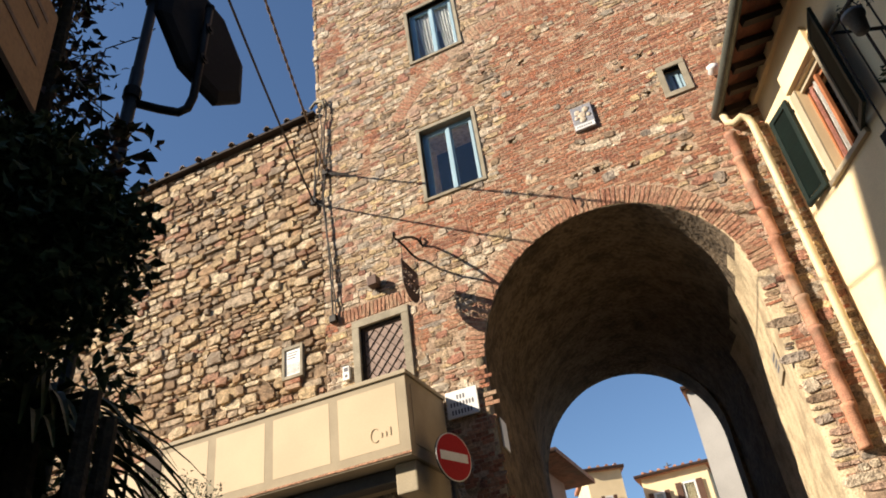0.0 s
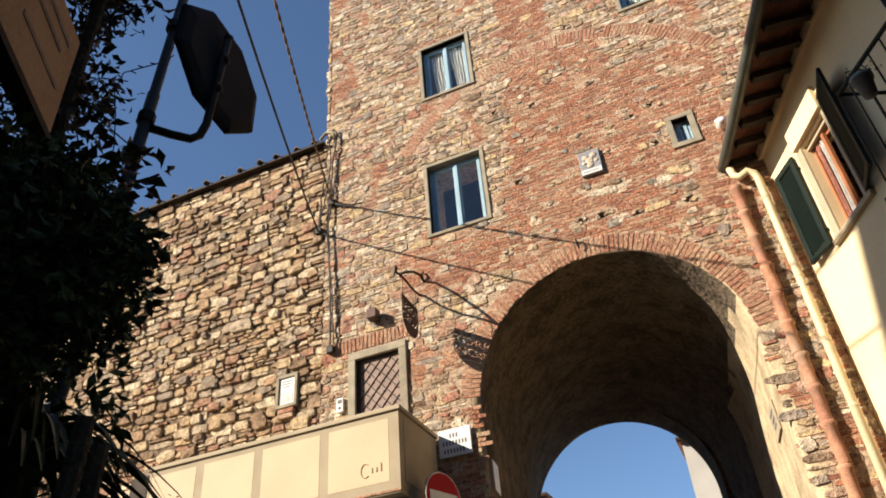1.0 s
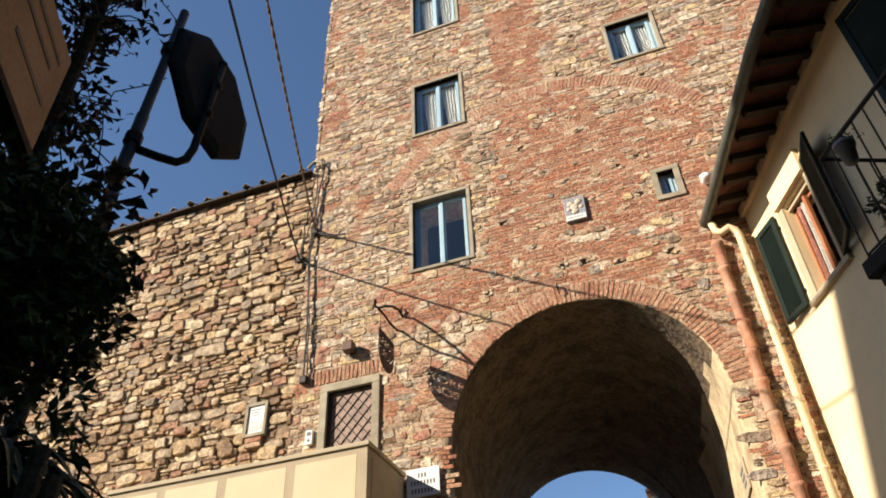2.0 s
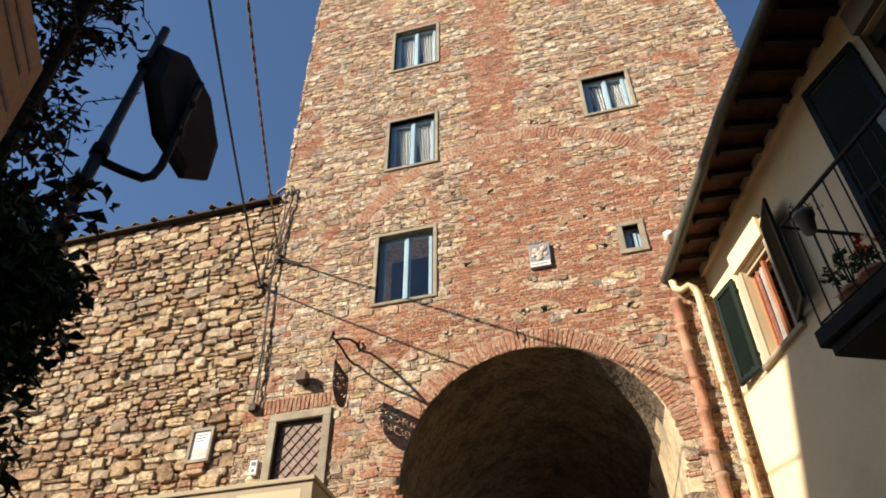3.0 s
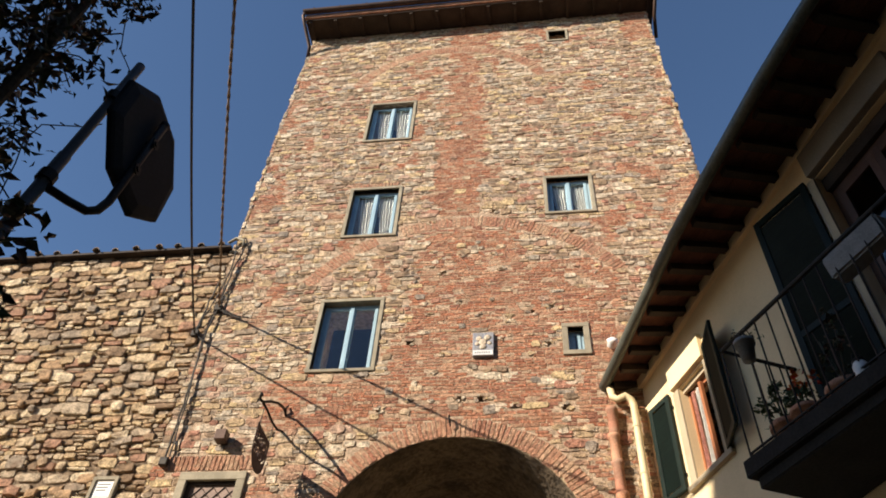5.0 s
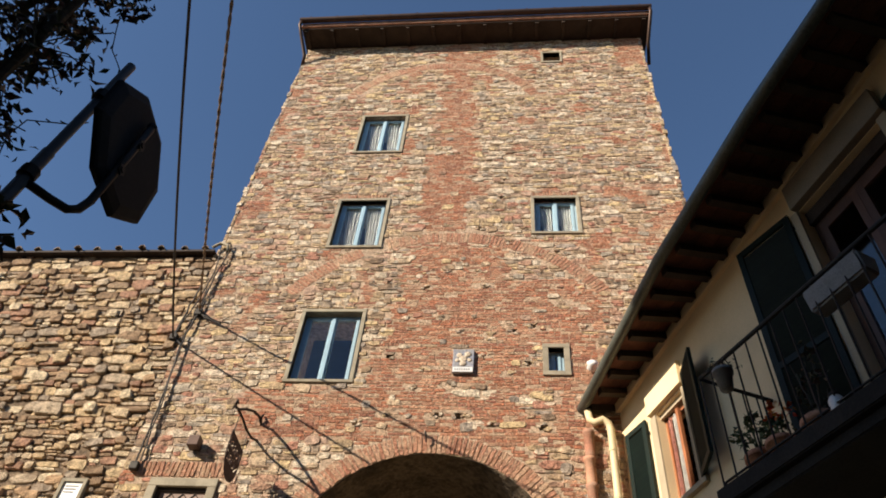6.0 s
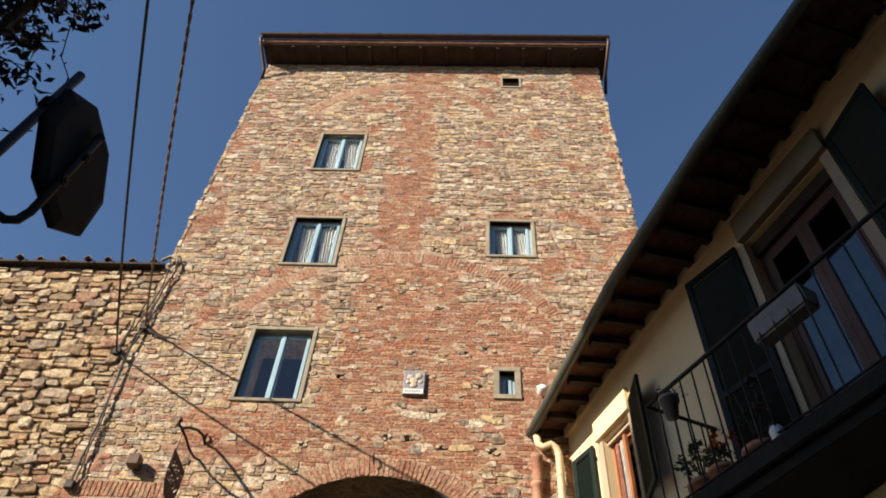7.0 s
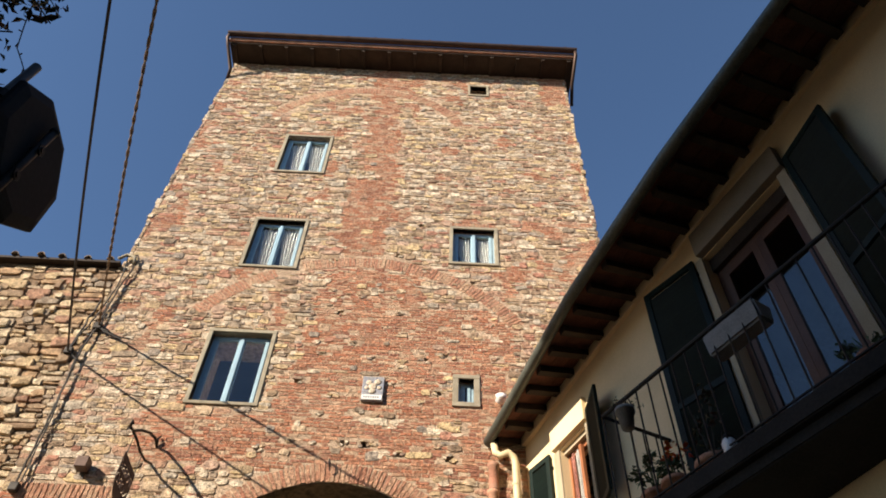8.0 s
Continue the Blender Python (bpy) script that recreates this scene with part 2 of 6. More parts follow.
def box(bm, x0, x1, y0, y1, z0, z1, bevel=0.0, m=None):
    """Adds a box, its edges rounded by bevel."""
    if bevel <= 0:
        m = m if m is not None else Matrix.Identity(4)
        c = [bm.verts.new(m @ Vector((x, y, z))) for z in (z0, z1) for y in (y0, y1) for x in (x0, x1)]
        for f in ((0, 2, 3, 1), (4, 5, 7, 6), (0, 1, 5, 4), (2, 6, 7, 3), (0, 4, 6, 2), (1, 3, 7, 5)):
            bm.faces.new([c[i] for i in f])
        return bm
    r = bmesh.ops.create_cube(bm, size=1.0)
    vs = r["verts"]
    t = Matrix.Translation(((x0 + x1) / 2, (y0 + y1) / 2, (z0 + z1) / 2)) @ Matrix.Diagonal((abs(x1 - x0), abs(y1 - y0), abs(z1 - z0), 1))
    bmesh.ops.transform(bm, matrix=(m @ t) if m is not None else t, verts=vs)
    if bevel > 0:
        edges = list({e for v in vs for e in v.link_edges})
        bmesh.ops.bevel(bm, geom=edges, offset=bevel, segments=2, affect="EDGES", profile=0.6)
    return bm


def boxed(*args, **kw):
    return box(bmesh.new(), *args, **kw)


def tube(bm, pts, r, n=8, close=True):
    """Adds a round bar along points; r is a radius or one radius a point."""
    pts = [Vector(p) for p in pts]
    rings = []
    up = None
    for i, p in enumerate(pts):
        d = (pts[min(i + 1, len(pts) - 1)] - pts[max(i - 1, 0)]).normalized()
        if up is None:
            up = d.orthogonal().normalized()
        up = (up - d * up.dot(d)).normalized()
        side = d.cross(up)
        rad = r[i] if isinstance(r, (list, tuple)) else r
        rings.append([bm.verts.new(p + (up * math.cos(a) + side * math.sin(a)) * rad) for a in (2 * math.pi * k / n for k in range(n))])
    for a, b in zip(rings, rings[1:]):
        for k in range(n):
            bm.faces.new((a[k], a[(k + 1) % n], b[(k + 1) % n], b[k]))
    if close:
        bm.faces.new(rings[0][::-1])
        bm.faces.new(rings[-1])
    return bm


def tubed(pts, r, n=8):
    return tube(bmesh.new(), pts, r, n)


def prism(bm, outline, y0, y1, m=None):
    """Adds a solid from an outline of (x, z) between two depths."""
    a = [bm.verts.new((x, y0, z)) for x, z in outline]
    b = [bm.verts.new((x, y1, z)) for x, z in outline]
    bm.faces.new(a)
    bm.faces.new(b[::-1])
    for i in range(len(a)):
        j = (i + 1) % len(a)
        bm.faces.new((a[i], b[i], b[j], a[j]))
    if m is not None:
        bmesh.ops.transform(bm, matrix=m, verts=a + b)
    return bm


def sag(p, q, drop, n=24):
    p, q = Vector(p), Vector(q)
    return [p.lerp(q, i / n) - Vector((0, 0, drop * 4 * (i / n) * (1 - i / n))) for i in range(n + 1)]


# ---- plan ----
FRONT = 9.0                                   # the tower's and the town wall's outer face
TOWER_L, TOWER_R, TOWER_TOP = -5.62, 3.08, 20.07
DEPTH = 6.2
ARCH_X, ARCH_Z, ARCH_R = -1.26, 5.74, 1.82

WALL_TOP = 11.72


def ground_z(x, y):
    u = min(max(y / 9.0, 0.0), 1.0)
    return 1.9 * u * u * (3 - 2 * u) + 0.03 * max(0.0, min(y, 60) - 9.0)


# tower windows: outer left, right, bottom, top of the stone surround
WINDOWS = [(-3.67, -2.57, 8.77, 10.33), (-3.60, -2.55, 11.91, 13.40), (-3.60, -2.52, 15.03, 16.58), (0.20, 1.13, 12.26, 13.40)]
SMALL = (0.32, 0.74, 8.95, 9.58)
HOLE = (0.60, 1.02, 18.96, 19.40)
DOOR = (-5.12, -4.15, 4.9, 7.06)


def arch_points(n=40, r=ARCH_R, cx=ARCH_X, cz=ARCH_Z):
    return [(cx - r * math.cos(math.pi * i / n), cz + r * math.sin(math.pi * i / n)) for i in range(n + 1)]


def holed_slab(bm, x0, x1, z0, z1, y0, y1, rects, arch=None):
    """Adds a wall slab with rectangular openings and one arched opening, all going through it."""
    rects = list(rects)
    if arch:
        ax, az, ar, zt = arch
        rects.append((ax - ar, ax + ar, z0, zt))
    xs = sorted({x0, x1, *(v for r in rects for v in r[:2] if x0 < v < x1)})
    zs = sorted({z0, z1, *(v for r in rects for v in r[2:] if z0 < v < z1)})
    for xa, xb in zip(xs, xs[1:]):
        for za, zb in zip(zs, zs[1:]):
            cx, cz = (xa + xb) / 2, (za + zb) / 2
            if not any(r[0] < cx < r[1] and r[2] < cz < r[3] for r in rects):
                box(bm, xa, xb, y0, y1, za, zb)
    if arch:
        pts = arch_points(36, ar, ax, az)
        for (xa, za), (xb, zb) in zip(pts, pts[1:]):
            prism(bm, [(xa, za), (xb, zb), (xb, zt), (xa, zt)], y0, y1)
    bmesh.ops.remove_doubles(bm, verts=bm.verts[:], dist=0.0005)
    return bm


# ---- masonry ----
def stone_shape(rng, n=9):
    """One rough stone, one wide and one high, its face at depth -1: points and faces."""
    ang = [2 * math.pi * (k + rng.uniform(-0.25, 0.25)) / n for k in range(n)]
    rim = []
    for a in ang:
        c, s = math.cos(a), math.sin(a)
        k = 0.5 / max(abs(c), abs(s)) ** 0.93 * rng.uniform(0.88, 1.03)
        rim.append((c * k, s * k))
    v = [(x, 0.25, z) for x, z in rim]
    v += [(x * 0.975, -rng.uniform(0.62, 0.95), z * 0.97) for x, z in rim]
    v += [(x * 0.91, -rng.uniform(0.88, 1.12), z * 0.87) for x, z in rim]
    v.append((rng.uniform(-0.1, 0.1), -rng.uniform(0.9, 1.25), rng.uniform(-0.1, 0.1)))
    f = []
    for r in (0, n):
        f += [(r + k, r + (k + 1) % n, r + n + (k + 1) % n, r + n + k) for k in range(n)]
    f += [(2 * n + k, 2 * n + (k + 1) % n, 3 * n) for k in range(n)]
    return v, f


def brick_shape(rng):
    """One worn brick of unit size, its face at depth -1."""
    v = []
    for y, s in ((0.25, 0.5), (-0.7, 0.49), (-1.0, 0.44)):
        for x, z in ((-1, -1), (1, -1), (1, 1), (-1, 1)):
            e = 0.5 - (0.5 - s) * (0.45 if abs(x) == 1 else 1)
            v.append((x * e * rng.uniform(0.95, 1.0), y * rng.uniform(0.9, 1.05), z * s * rng.uniform(0.9, 1.0)))
    f = [(r + k, r + (k + 1) % 4, r + 4 + (k + 1) % 4, r + 4 + k) for r in (0, 4) for k in range(4)]
    f.append((8, 9, 10, 11))
    return v, f


shape_rng = random.Random(5)
STONE_SHAPES = [stone_shape(shape_rng) for _ in range(14)]
BRICK_SHAPES = [brick_shape(shape_rng) for _ in range(10)]


def shape_meshes(name, shapes, material):
    out = []
    for v, f in shapes:
        me = bpy.data.meshes.new(name)
        me.from_pydata(v, [], f)
        me.materials.append(material)
        out.append(me)
    return out


def lay(pieces, shapes, material, name, parent, base_y, singles, rng, label):
    """Sets pieces (x, z, width, height, turn, proud) on a face: the first ones as parts, the rest joined into one part."""
    meshes = shape_meshes(name, shapes, material)
    for x, z, w, h, turn, proud in pieces[:singles]:
        m = Matrix.Translation((x, base_y, z)) @ Matrix.Rotation(turn, 4, "Y") @ Matrix.Diagonal((w, proud, h, 1))
        place(name, meshes[rng.randrange(len(meshes))], None, parent, "", m)
    verts, faces, off = [], [], 0
    arrays = [np.array(v) for v, _ in shapes]
    for x, z, w, h, turn, proud in pieces[singles:]:
        k = rng.randrange(len(shapes))
        a = arrays[k] * (w, proud, h)
        c, s = math.cos(turn), math.sin(turn)
        verts.append(np.stack((x + a[:, 0] * c + a[:, 2] * s, base_y + a[:, 1], z - a[:, 0] * s + a[:, 2] * c), axis=1))
        faces += [tuple(i + off for i in f) for f in shapes[k][1]]
        off += len(a)
    if verts:
        me = bpy.data.meshes.new(name + "_work")
        me.from_pydata(np.concatenate(verts).tolist(), [], faces)
        ob = place(name + "_work", me, material, parent, label)
        ob["kind"] = "stuff"


def wobble(x, z, size=0.9):
    return noise.noise(Vector((x * size, 3.7, z * size)))


def trim_piece(x0, x1, z0, z1, rects):
    """The stretch of a piece that is left beside the openings."""
    for a, b, c, d in rects:
        if x0 < b and x1 > a and z0 < d - 0.02 and z1 > c + 0.02:
            left, right = a - x0, x1 - b
            if left >= right:
                x1 = a
            else:
                x0 = b
    return x0, x1


def courses(rng, x0, x1, z0, z1, high, aspect, rects, keep, gap, proud, warp=0.05, split=0.25):
    """Rough courses of pieces over a face."""
    out = []
    z = z0
    while z < z1:
        h = rng.uniform(*high)
        x = x0 - rng.uniform(0, 0.2)
        while x < x1:
            w = min(h * rng.uniform(*aspect), 0.52)
            stack = [(z, h)]
            if rng.random() < split:
                k = rng.uniform(0.35, 0.65)
                stack = [(z, h * k), (z + h * k, h * (1 - k))]
            for zz, hh in stack:
                dz = wobble(x + w / 2, zz) * warp * 2
                a, b = trim_piece(max(x, x0), min(x + w, x1), zz + dz, zz + hh + dz, rects)
                cx, cz = (a + b) / 2, zz + dz + hh / 2
                if b - a > 0.045 and keep(cx, cz, b - a, hh):
                    out.append((cx, cz, b - a - gap * rng.uniform(0.5, 1.6), hh * rng.uniform(0.86, 1.04) - gap * rng.uniform(0.3, 1.2), rng.gauss(0, 0.045), rng.uniform(*proud)))
            x += w
        z += h
    return out


# ---- ground ----
def build_ground():
    xs = [-3000, -400, -80, -40, -20, -12, -8, -5, -3, -1, 1, 3, 5, 8, 12, 20, 40, 80, 400, 3000]
    ys = [-3000, -400, -80, -30, -15, -8, -4, -2, 0, 1.5, 3, 4.5, 6, 7.5, 9, 12, 16, 20, 30, 45, 60, 120, 500, 3000]
    bm = bmesh.new()
    grid = [[bm.verts.new((x, y, ground_z(x, y))) for x in xs] for y in ys]
    for a, b in zip(grid, grid[1:]):
        for k in range(len(xs) - 1):
            bm.faces.new((a[k], a[k + 1], b[k + 1], b[k]))
    tagged(part("ground", bm, GROUND, smooth=True), "grey paved street rising to the gate", "ground", kind="structure")


build_ground()

# ---- the gate tower ----
tower = tagged(empty("gate_tower", Matrix.Translation((0, 0, 0))), "tall medieval gate tower of rubble stone and red brick", "tower")
OPENINGS = [(a + 0.065, b - 0.065, c + 0.055, d - 0.065) for a, b, c, d in WINDOWS]
OPEN_SMALL = (SMALL[0] + 0.09, SMALL[1] - 0.09, SMALL[2] + 0.08, SMALL[3] - 0.08)
OPEN_DOOR = (DOOR[0] + 0.12, DOOR[1] - 0.12, DOOR[2], DOOR[3] - 0.12)


# putlog holes and knocked-out bricks: along, up, half-width
PUTLOGS = [(-0.75, 12.45, 0.06), (-0.35, 13.4, 0.055), (-0.95, 14.1, 0.05), (-0.3, 14.0, 0.055), (-1.5, 9.05, 0.05), (-1.24, 8.22, 0.055), (-0.93, 8.20, 0.06), (-0.42, 8.05, 0.05), (0.30, 8.02, 0.06), (-0.12, 9.86, 0.06), (0.17, 9.98, 0.055), (-2.06, 9.32, 0.06), (-0.2, 12.05, 0.05), (0.62, 11.75, 0.06), (0.32, 18.52, 0.05), (-1.92, 12.22, 0.055), (-0.62, 10.9, 0.045), (-1.62, 10.85, 0.06), (-0.95, 12.95, 0.045), (-2.4, 8.05, 0.05), (0.1, 9.2, 0.05), (-1.3, 10.15, 0.045), (-0.5, 13.05, 0.045), (1.9, 16.9, 0.05), (-0.2, 17.0, 0.05), (-2.3, 11.0, 0.05)]


pit_rng = random.Random(77)
for _ in range(46):
    PUTLOGS.append((pit_rng.uniform(-2.3, 1.1), pit_rng.uniform(7.9, 11.9) if pit_rng.random() < 0.75 else pit_rng.uniform(12, 18.5), pit_rng.uniform(0.016, 0.036)))
PUTLOGS = [p for p in PUTLOGS if not any(a - 0.12 < p[0] < b + 0.12 and c - 0.12 < p[1] < d + 0.16 for a, b, c, d in WINDOWS + [SMALL, HOLE, (-1.06, -0.735, 8.955, 9.42)])]


def passage_x(y):
    """How far the passage has shifted sideways at depth y."""
    d = y - FRONT
    return -0.113 * d - 0.155 * max(0.0, d - 2.9)


def build_tower_shell():
    bm = bmesh.new()
    holed_slab(bm, TOWER_L, TOWER_R, 0.6, TOWER_TOP + 0.04, FRONT, FRONT + 0.7, OPENINGS + [OPEN_SMALL, HOLE, OPEN_DOOR] + [(x - r, x + r, z - r * 0.8, z + r * 0.7) if k % 3 else (x - r * 0.7, x + r * 0.8, z - r, z + r) for k, (x, z, r) in enumerate(PUTLOGS)], (ARCH_X, ARCH_Z, ARCH_R + 0.15, 7.80))
    part("front_wall", bm, MORTAR, tower)
    bm = bmesh.new()
    back = FRONT + DEPTH
    holed_slab(bm, TOWER_L, TOWER_R, 0.6, TOWER_TOP + 0.04, back - 0.7, back, [], (ARCH_X + passage_x(FRONT + DEPTH - 0.35), ARCH_Z, ARCH_R + 0.04, 7.72))
    # same shade-darkened colour as the vault
    part("back_wall", bm, VAULT_SHADED, tower)
    part("side_wall", boxed(TOWER_L, TOWER_L + 0.7, FRONT + 0.7, back - 0.7, 0.6, TOWER_TOP + 0.04), MORTAR, tower)
    part("side_wall", boxed(TOWER_R - 0.7, TOWER_R, FRONT + 0.7, back - 0.7, 0.6, TOWER_TOP + 0.04), MORTAR, tower)
    # the vaulted passage, a shell 0.3 thick
    n = 36
    prof = [(ARCH_X - ARCH_R, 0.6)] + arch_points(n) + [(ARCH_X + ARCH_R, 0.6)]
    out = [(ARCH_X - ARCH_R - 0.3, 0.6)] + arch_points(n, ARCH_R + 0.3) + [(ARCH_X + ARCH_R + 0.3, 0.6)]
    bm = bmesh.new()
    steps = 60
    rows = []
    for j in range(steps + 1):
        y = FRONT + 0.004 + (DEPTH - 0.024) * j / steps
        dx = passage_x(y)
        row = []
        for i, (x, z) in enumerate(prof):
            d = 0.035 * noise.noise(Vector((x * 1.3, y * 1.3, z * 1.3))) if 0 < j < steps else 0.0
            row.append(bm.verts.new((x + dx + d, y, z + d)))
        rows.append((row, [bm.verts.new((x + dx, y, z)) for x, z in out]))
    for jj, ((a, ao), (b, bo)) in enumerate(zip(rows, rows[1:])):
        for i in range(len(prof) - 1):
            f = bm.faces.new((a[i], b[i], b[i + 1], a[i + 1]))
            d = (FRONT + 0.02 + (DEPTH - 0.04) * jj / steps) - FRONT
            e = noise.noise(Vector((i * 0.35, d * 2.0, 0.3)))
            # cream plaster only where sun meets the right jamb, shade-dark colour elsewhere
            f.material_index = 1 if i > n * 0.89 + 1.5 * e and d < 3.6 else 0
            bm.faces.new((ao[i], ao[i + 1], bo[i + 1], bo[i]))
    for row, outer in (rows[0], rows[-1]):
        for i in range(len(prof) - 1):
            bm.faces.new((row[i], row[i + 1], outer[i + 1], outer[i])).material_index = 1
    part("passage_vault", bm, VAULT_SHADED, tower, "barrel vault of the passage coloured dark for shade, with a pale plastered jamb", smooth=True).data.materials.append(JAMB)
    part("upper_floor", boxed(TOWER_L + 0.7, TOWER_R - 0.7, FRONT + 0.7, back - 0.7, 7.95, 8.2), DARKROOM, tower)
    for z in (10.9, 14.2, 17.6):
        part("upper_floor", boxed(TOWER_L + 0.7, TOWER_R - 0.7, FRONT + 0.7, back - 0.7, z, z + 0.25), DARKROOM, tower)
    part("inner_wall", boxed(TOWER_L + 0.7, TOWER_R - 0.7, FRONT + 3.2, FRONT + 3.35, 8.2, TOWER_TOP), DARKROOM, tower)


build_tower_shell()


def curtain_sheet(x0, x1, z0, z1, y, waves, pull):
    """A hanging curtain with folds, gathered towards one side at its foot."""
    bm = bmesh.new()
    nx, nz = 36, 8
    rows = []
    for j in range(nz + 1):
        v = j / nz
        row = []
        for i in range(nx + 1):
            u = i / nx
            k = 1 - 0.35 * v
            x = (x0 + (x1 - x0) * u * k) if pull < 0 else (x1 - (x1 - x0) * (1 - u) * k)
            row.append(bm.verts.new((x, y + 0.022 * math.sin(u * waves * 2 * math.pi + v * 1.3), z1 + (z0 - z1) * v)))
        rows.append(row)
    for a, b in zip(rows, rows[1:]):
        for i in range(nx):
            bm.faces.new((a[i], a[i + 1], b[i + 1], b[i]))
    bmesh.ops.solidify(bm, geom=bm.faces[:], thickness=0.003)
    return bm


def build_window(outer, inner, curtains=True, leaves=2):
    a, b, c, d = outer
    w = empty("window", parent=tower)
    w["label"] = "pale blue casement window in a grey stone surround"
    # the surround: sill, lintel and two jambs
    y0, y1 = FRONT - 0.03, FRONT + 0.089
    for n, (xa, xb, za, zb) in (("sill", (a - 0.004, b + 0.004, c, inner[2])), ("lintel", (a, b, inner[3], d)), ("jamb", (a, inner[0], inner[2] + 0.002, inner[3] - 0.002)), ("jamb", (inner[1], b, inner[2] + 0.002, inner[3] - 0.002))):
        part(n, boxed(xa, xb, y0 - (0.006 if n == "sill" else 0), y1, za, zb, bevel=0.008), SURROUND, w)
    x0, x1, z0, z1 = inner
    yf = FRONT + 0.105
    part("frame", box(box(box(boxed(x0, x0 + 0.05, yf, yf + 0.06, z0, z1), x1 - 0.05, x1, yf, yf + 0.06, z0, z1), x0 + 0.05, x1 - 0.05, yf, yf + 0.06, z0, z0 + 0.05), x0 + 0.05, x1 - 0.05, yf, yf + 0.06, z1 - 0.05, z1), BLUE, w)
    step = (x1 - x0 - 0.1) / leaves
    for k in range(leaves):
        xa, xb = x0 + 0.05 + k * step, x0 + 0.05 + (k + 1) * step
        yl = yf - 0.015
        za, zb = z0 + 0.04, z1 - 0.04
        s = 0.055
        part("sash", box(box(box(boxed(xa, xa + s, yl, yl + 0.045, za, zb, bevel=0.004), xb - s, xb, yl, yl + 0.045, za, zb, bevel=0.004), xa + s, xb - s, yl + 0.002, yl + 0.043, za, za + s), xa + s, xb - s, yl + 0.002, yl + 0.043, zb - s, zb), BLUE, w)
        pane = part("pane", boxed(xa + s, xb - s, yl + 0.018, yl + 0.024, za + s, zb - s), GLASS, w)
        pane.visible_shadow = False
    if leaves == 2:
        xm = (x0 + x1) / 2
        part("cover_strip", boxed(xm - 0.03, xm + 0.03, yf - 0.035, yf - 0.016, z0 + 0.05, z1 - 0.05, bevel=0.004), BLUE, w)
    if curtains:
        xm = (x0 + x1) / 2
        part("curtain", curtain_sheet(x0 + 0.08, xm - 0.02, z0 + 0.05, z1 - 0.06, yf + 0.075, 5, 1), CURTAIN, w, "white gathered curtain", smooth=True)
        part("curtain", curtain_sheet(xm + 0.02, x1 - 0.06, z0 + 0.05, z1 - 0.06, yf + 0.075, 6, 1), CURTAIN, w, "white gathered curtain", smooth=True)
    return w


for k, (o, i) in enumerate(zip(WINDOWS, OPENINGS)):
    build_window(o, i, curtains=k > 0)
build_window(SMALL, OPEN_SMALL, curtains=False, leaves=1)
tower_vent = part("vent_hole_lining", box(box(box(boxed(HOLE[0] - 0.05, HOLE[1] + 0.05, FRONT - 0.03, FRONT + 0.1, HOLE[2] - 0.06, HOLE[2]), HOLE[0] - 0.05, HOLE[1] + 0.05, FRONT - 0.03, FRONT + 0.1, HOLE[3], HOLE[3] + 0.06), HOLE[0] - 0.05, HOLE[0], FRONT - 0.03, FRONT + 0.1, HOLE[2], HOLE[3]), HOLE[1], HOLE[1] + 0.05, FRONT - 0.03, FRONT + 0.1, HOLE[2], HOLE[3]), SURROUND, tower)


def build_door():
    d = empty("door", parent=tower)
    d["label"] = "brown wooden door with a studded diagonal lattice"
    a, b, c, t = DOOR
    y0, y1 = FRONT - 0.05, FRONT + 0.085
    part("jamb", boxed(a, a + 0.12, y0, y1, c, t - 0.122, bevel=0.008), SURROUND, d)
    part("jamb", boxed(b - 0.12, b, y0, y1, c, t - 0.122, bevel=0.008), SURROUND, d)
    part("lintel", boxed(a, b, y0, y1, t - 0.12, t, bevel=0.008), SURROUND, d)
    x0, x1, z0, z1 = OPEN_DOOR
    part("leaf", boxed(x0, x1, FRONT + 0.045, FRONT + 0.095, z0, z1), DOORWOOD, d)
    part("dark_frame", box(boxed(x0, x0 + 0.05, FRONT + 0.015, FRONT + 0.044, z0, z1), x0 + 0.05, x1, FRONT + 0.015, FRONT + 0.044, z1 - 0.05, z1), DARKWOOD, d)
    # lattice: two sets of slanting strips, lapped one over the other
    xa, xb, za, zb = x0 + 0.05, x1 - 0.01, z0, z1 - 0.06
    for way, yy, r in ((1, FRONT + 0.040, 0.008), (-1, FRONT + 0.043, 0.006)):
        k = -14
        while k < 14:
            c0 = (xa + xb) / 2 + k * 0.17
            pts = []
            for i in range(41):
                u = i / 40
                x = c0 + (u - 0.5) * 2.0 * way * 1.0
                z = (za + zb) / 2 + (u - 0.5) * 2.3
                if xa < x < xb and za < z < zb:
                    pts.append((x, yy, z))
            if len(pts) > 3:
                part("lattice_strip", tubed([pts[0], pts[-1]], r, 6), IRON if way > 0 else DARKWOOD, d)
                if way > 0:
                    p, q = Vector(pts[0]), Vector(pts[-1])
                    m = int((q - p).length / 0.13)
                    bm = bmesh.new()
                    for s in range(1, m):
                        bmesh.ops.create_icosphere(bm, subdivisions=1, radius=0.013, matrix=Matrix.Translation(p.lerp(q, s / m) - Vector((0, 0.006, 0))))
                    if len(bm.faces):
                        part("stud_row", bm, IRON, d)["kind"] = "stuff"
            k += 1


build_door()


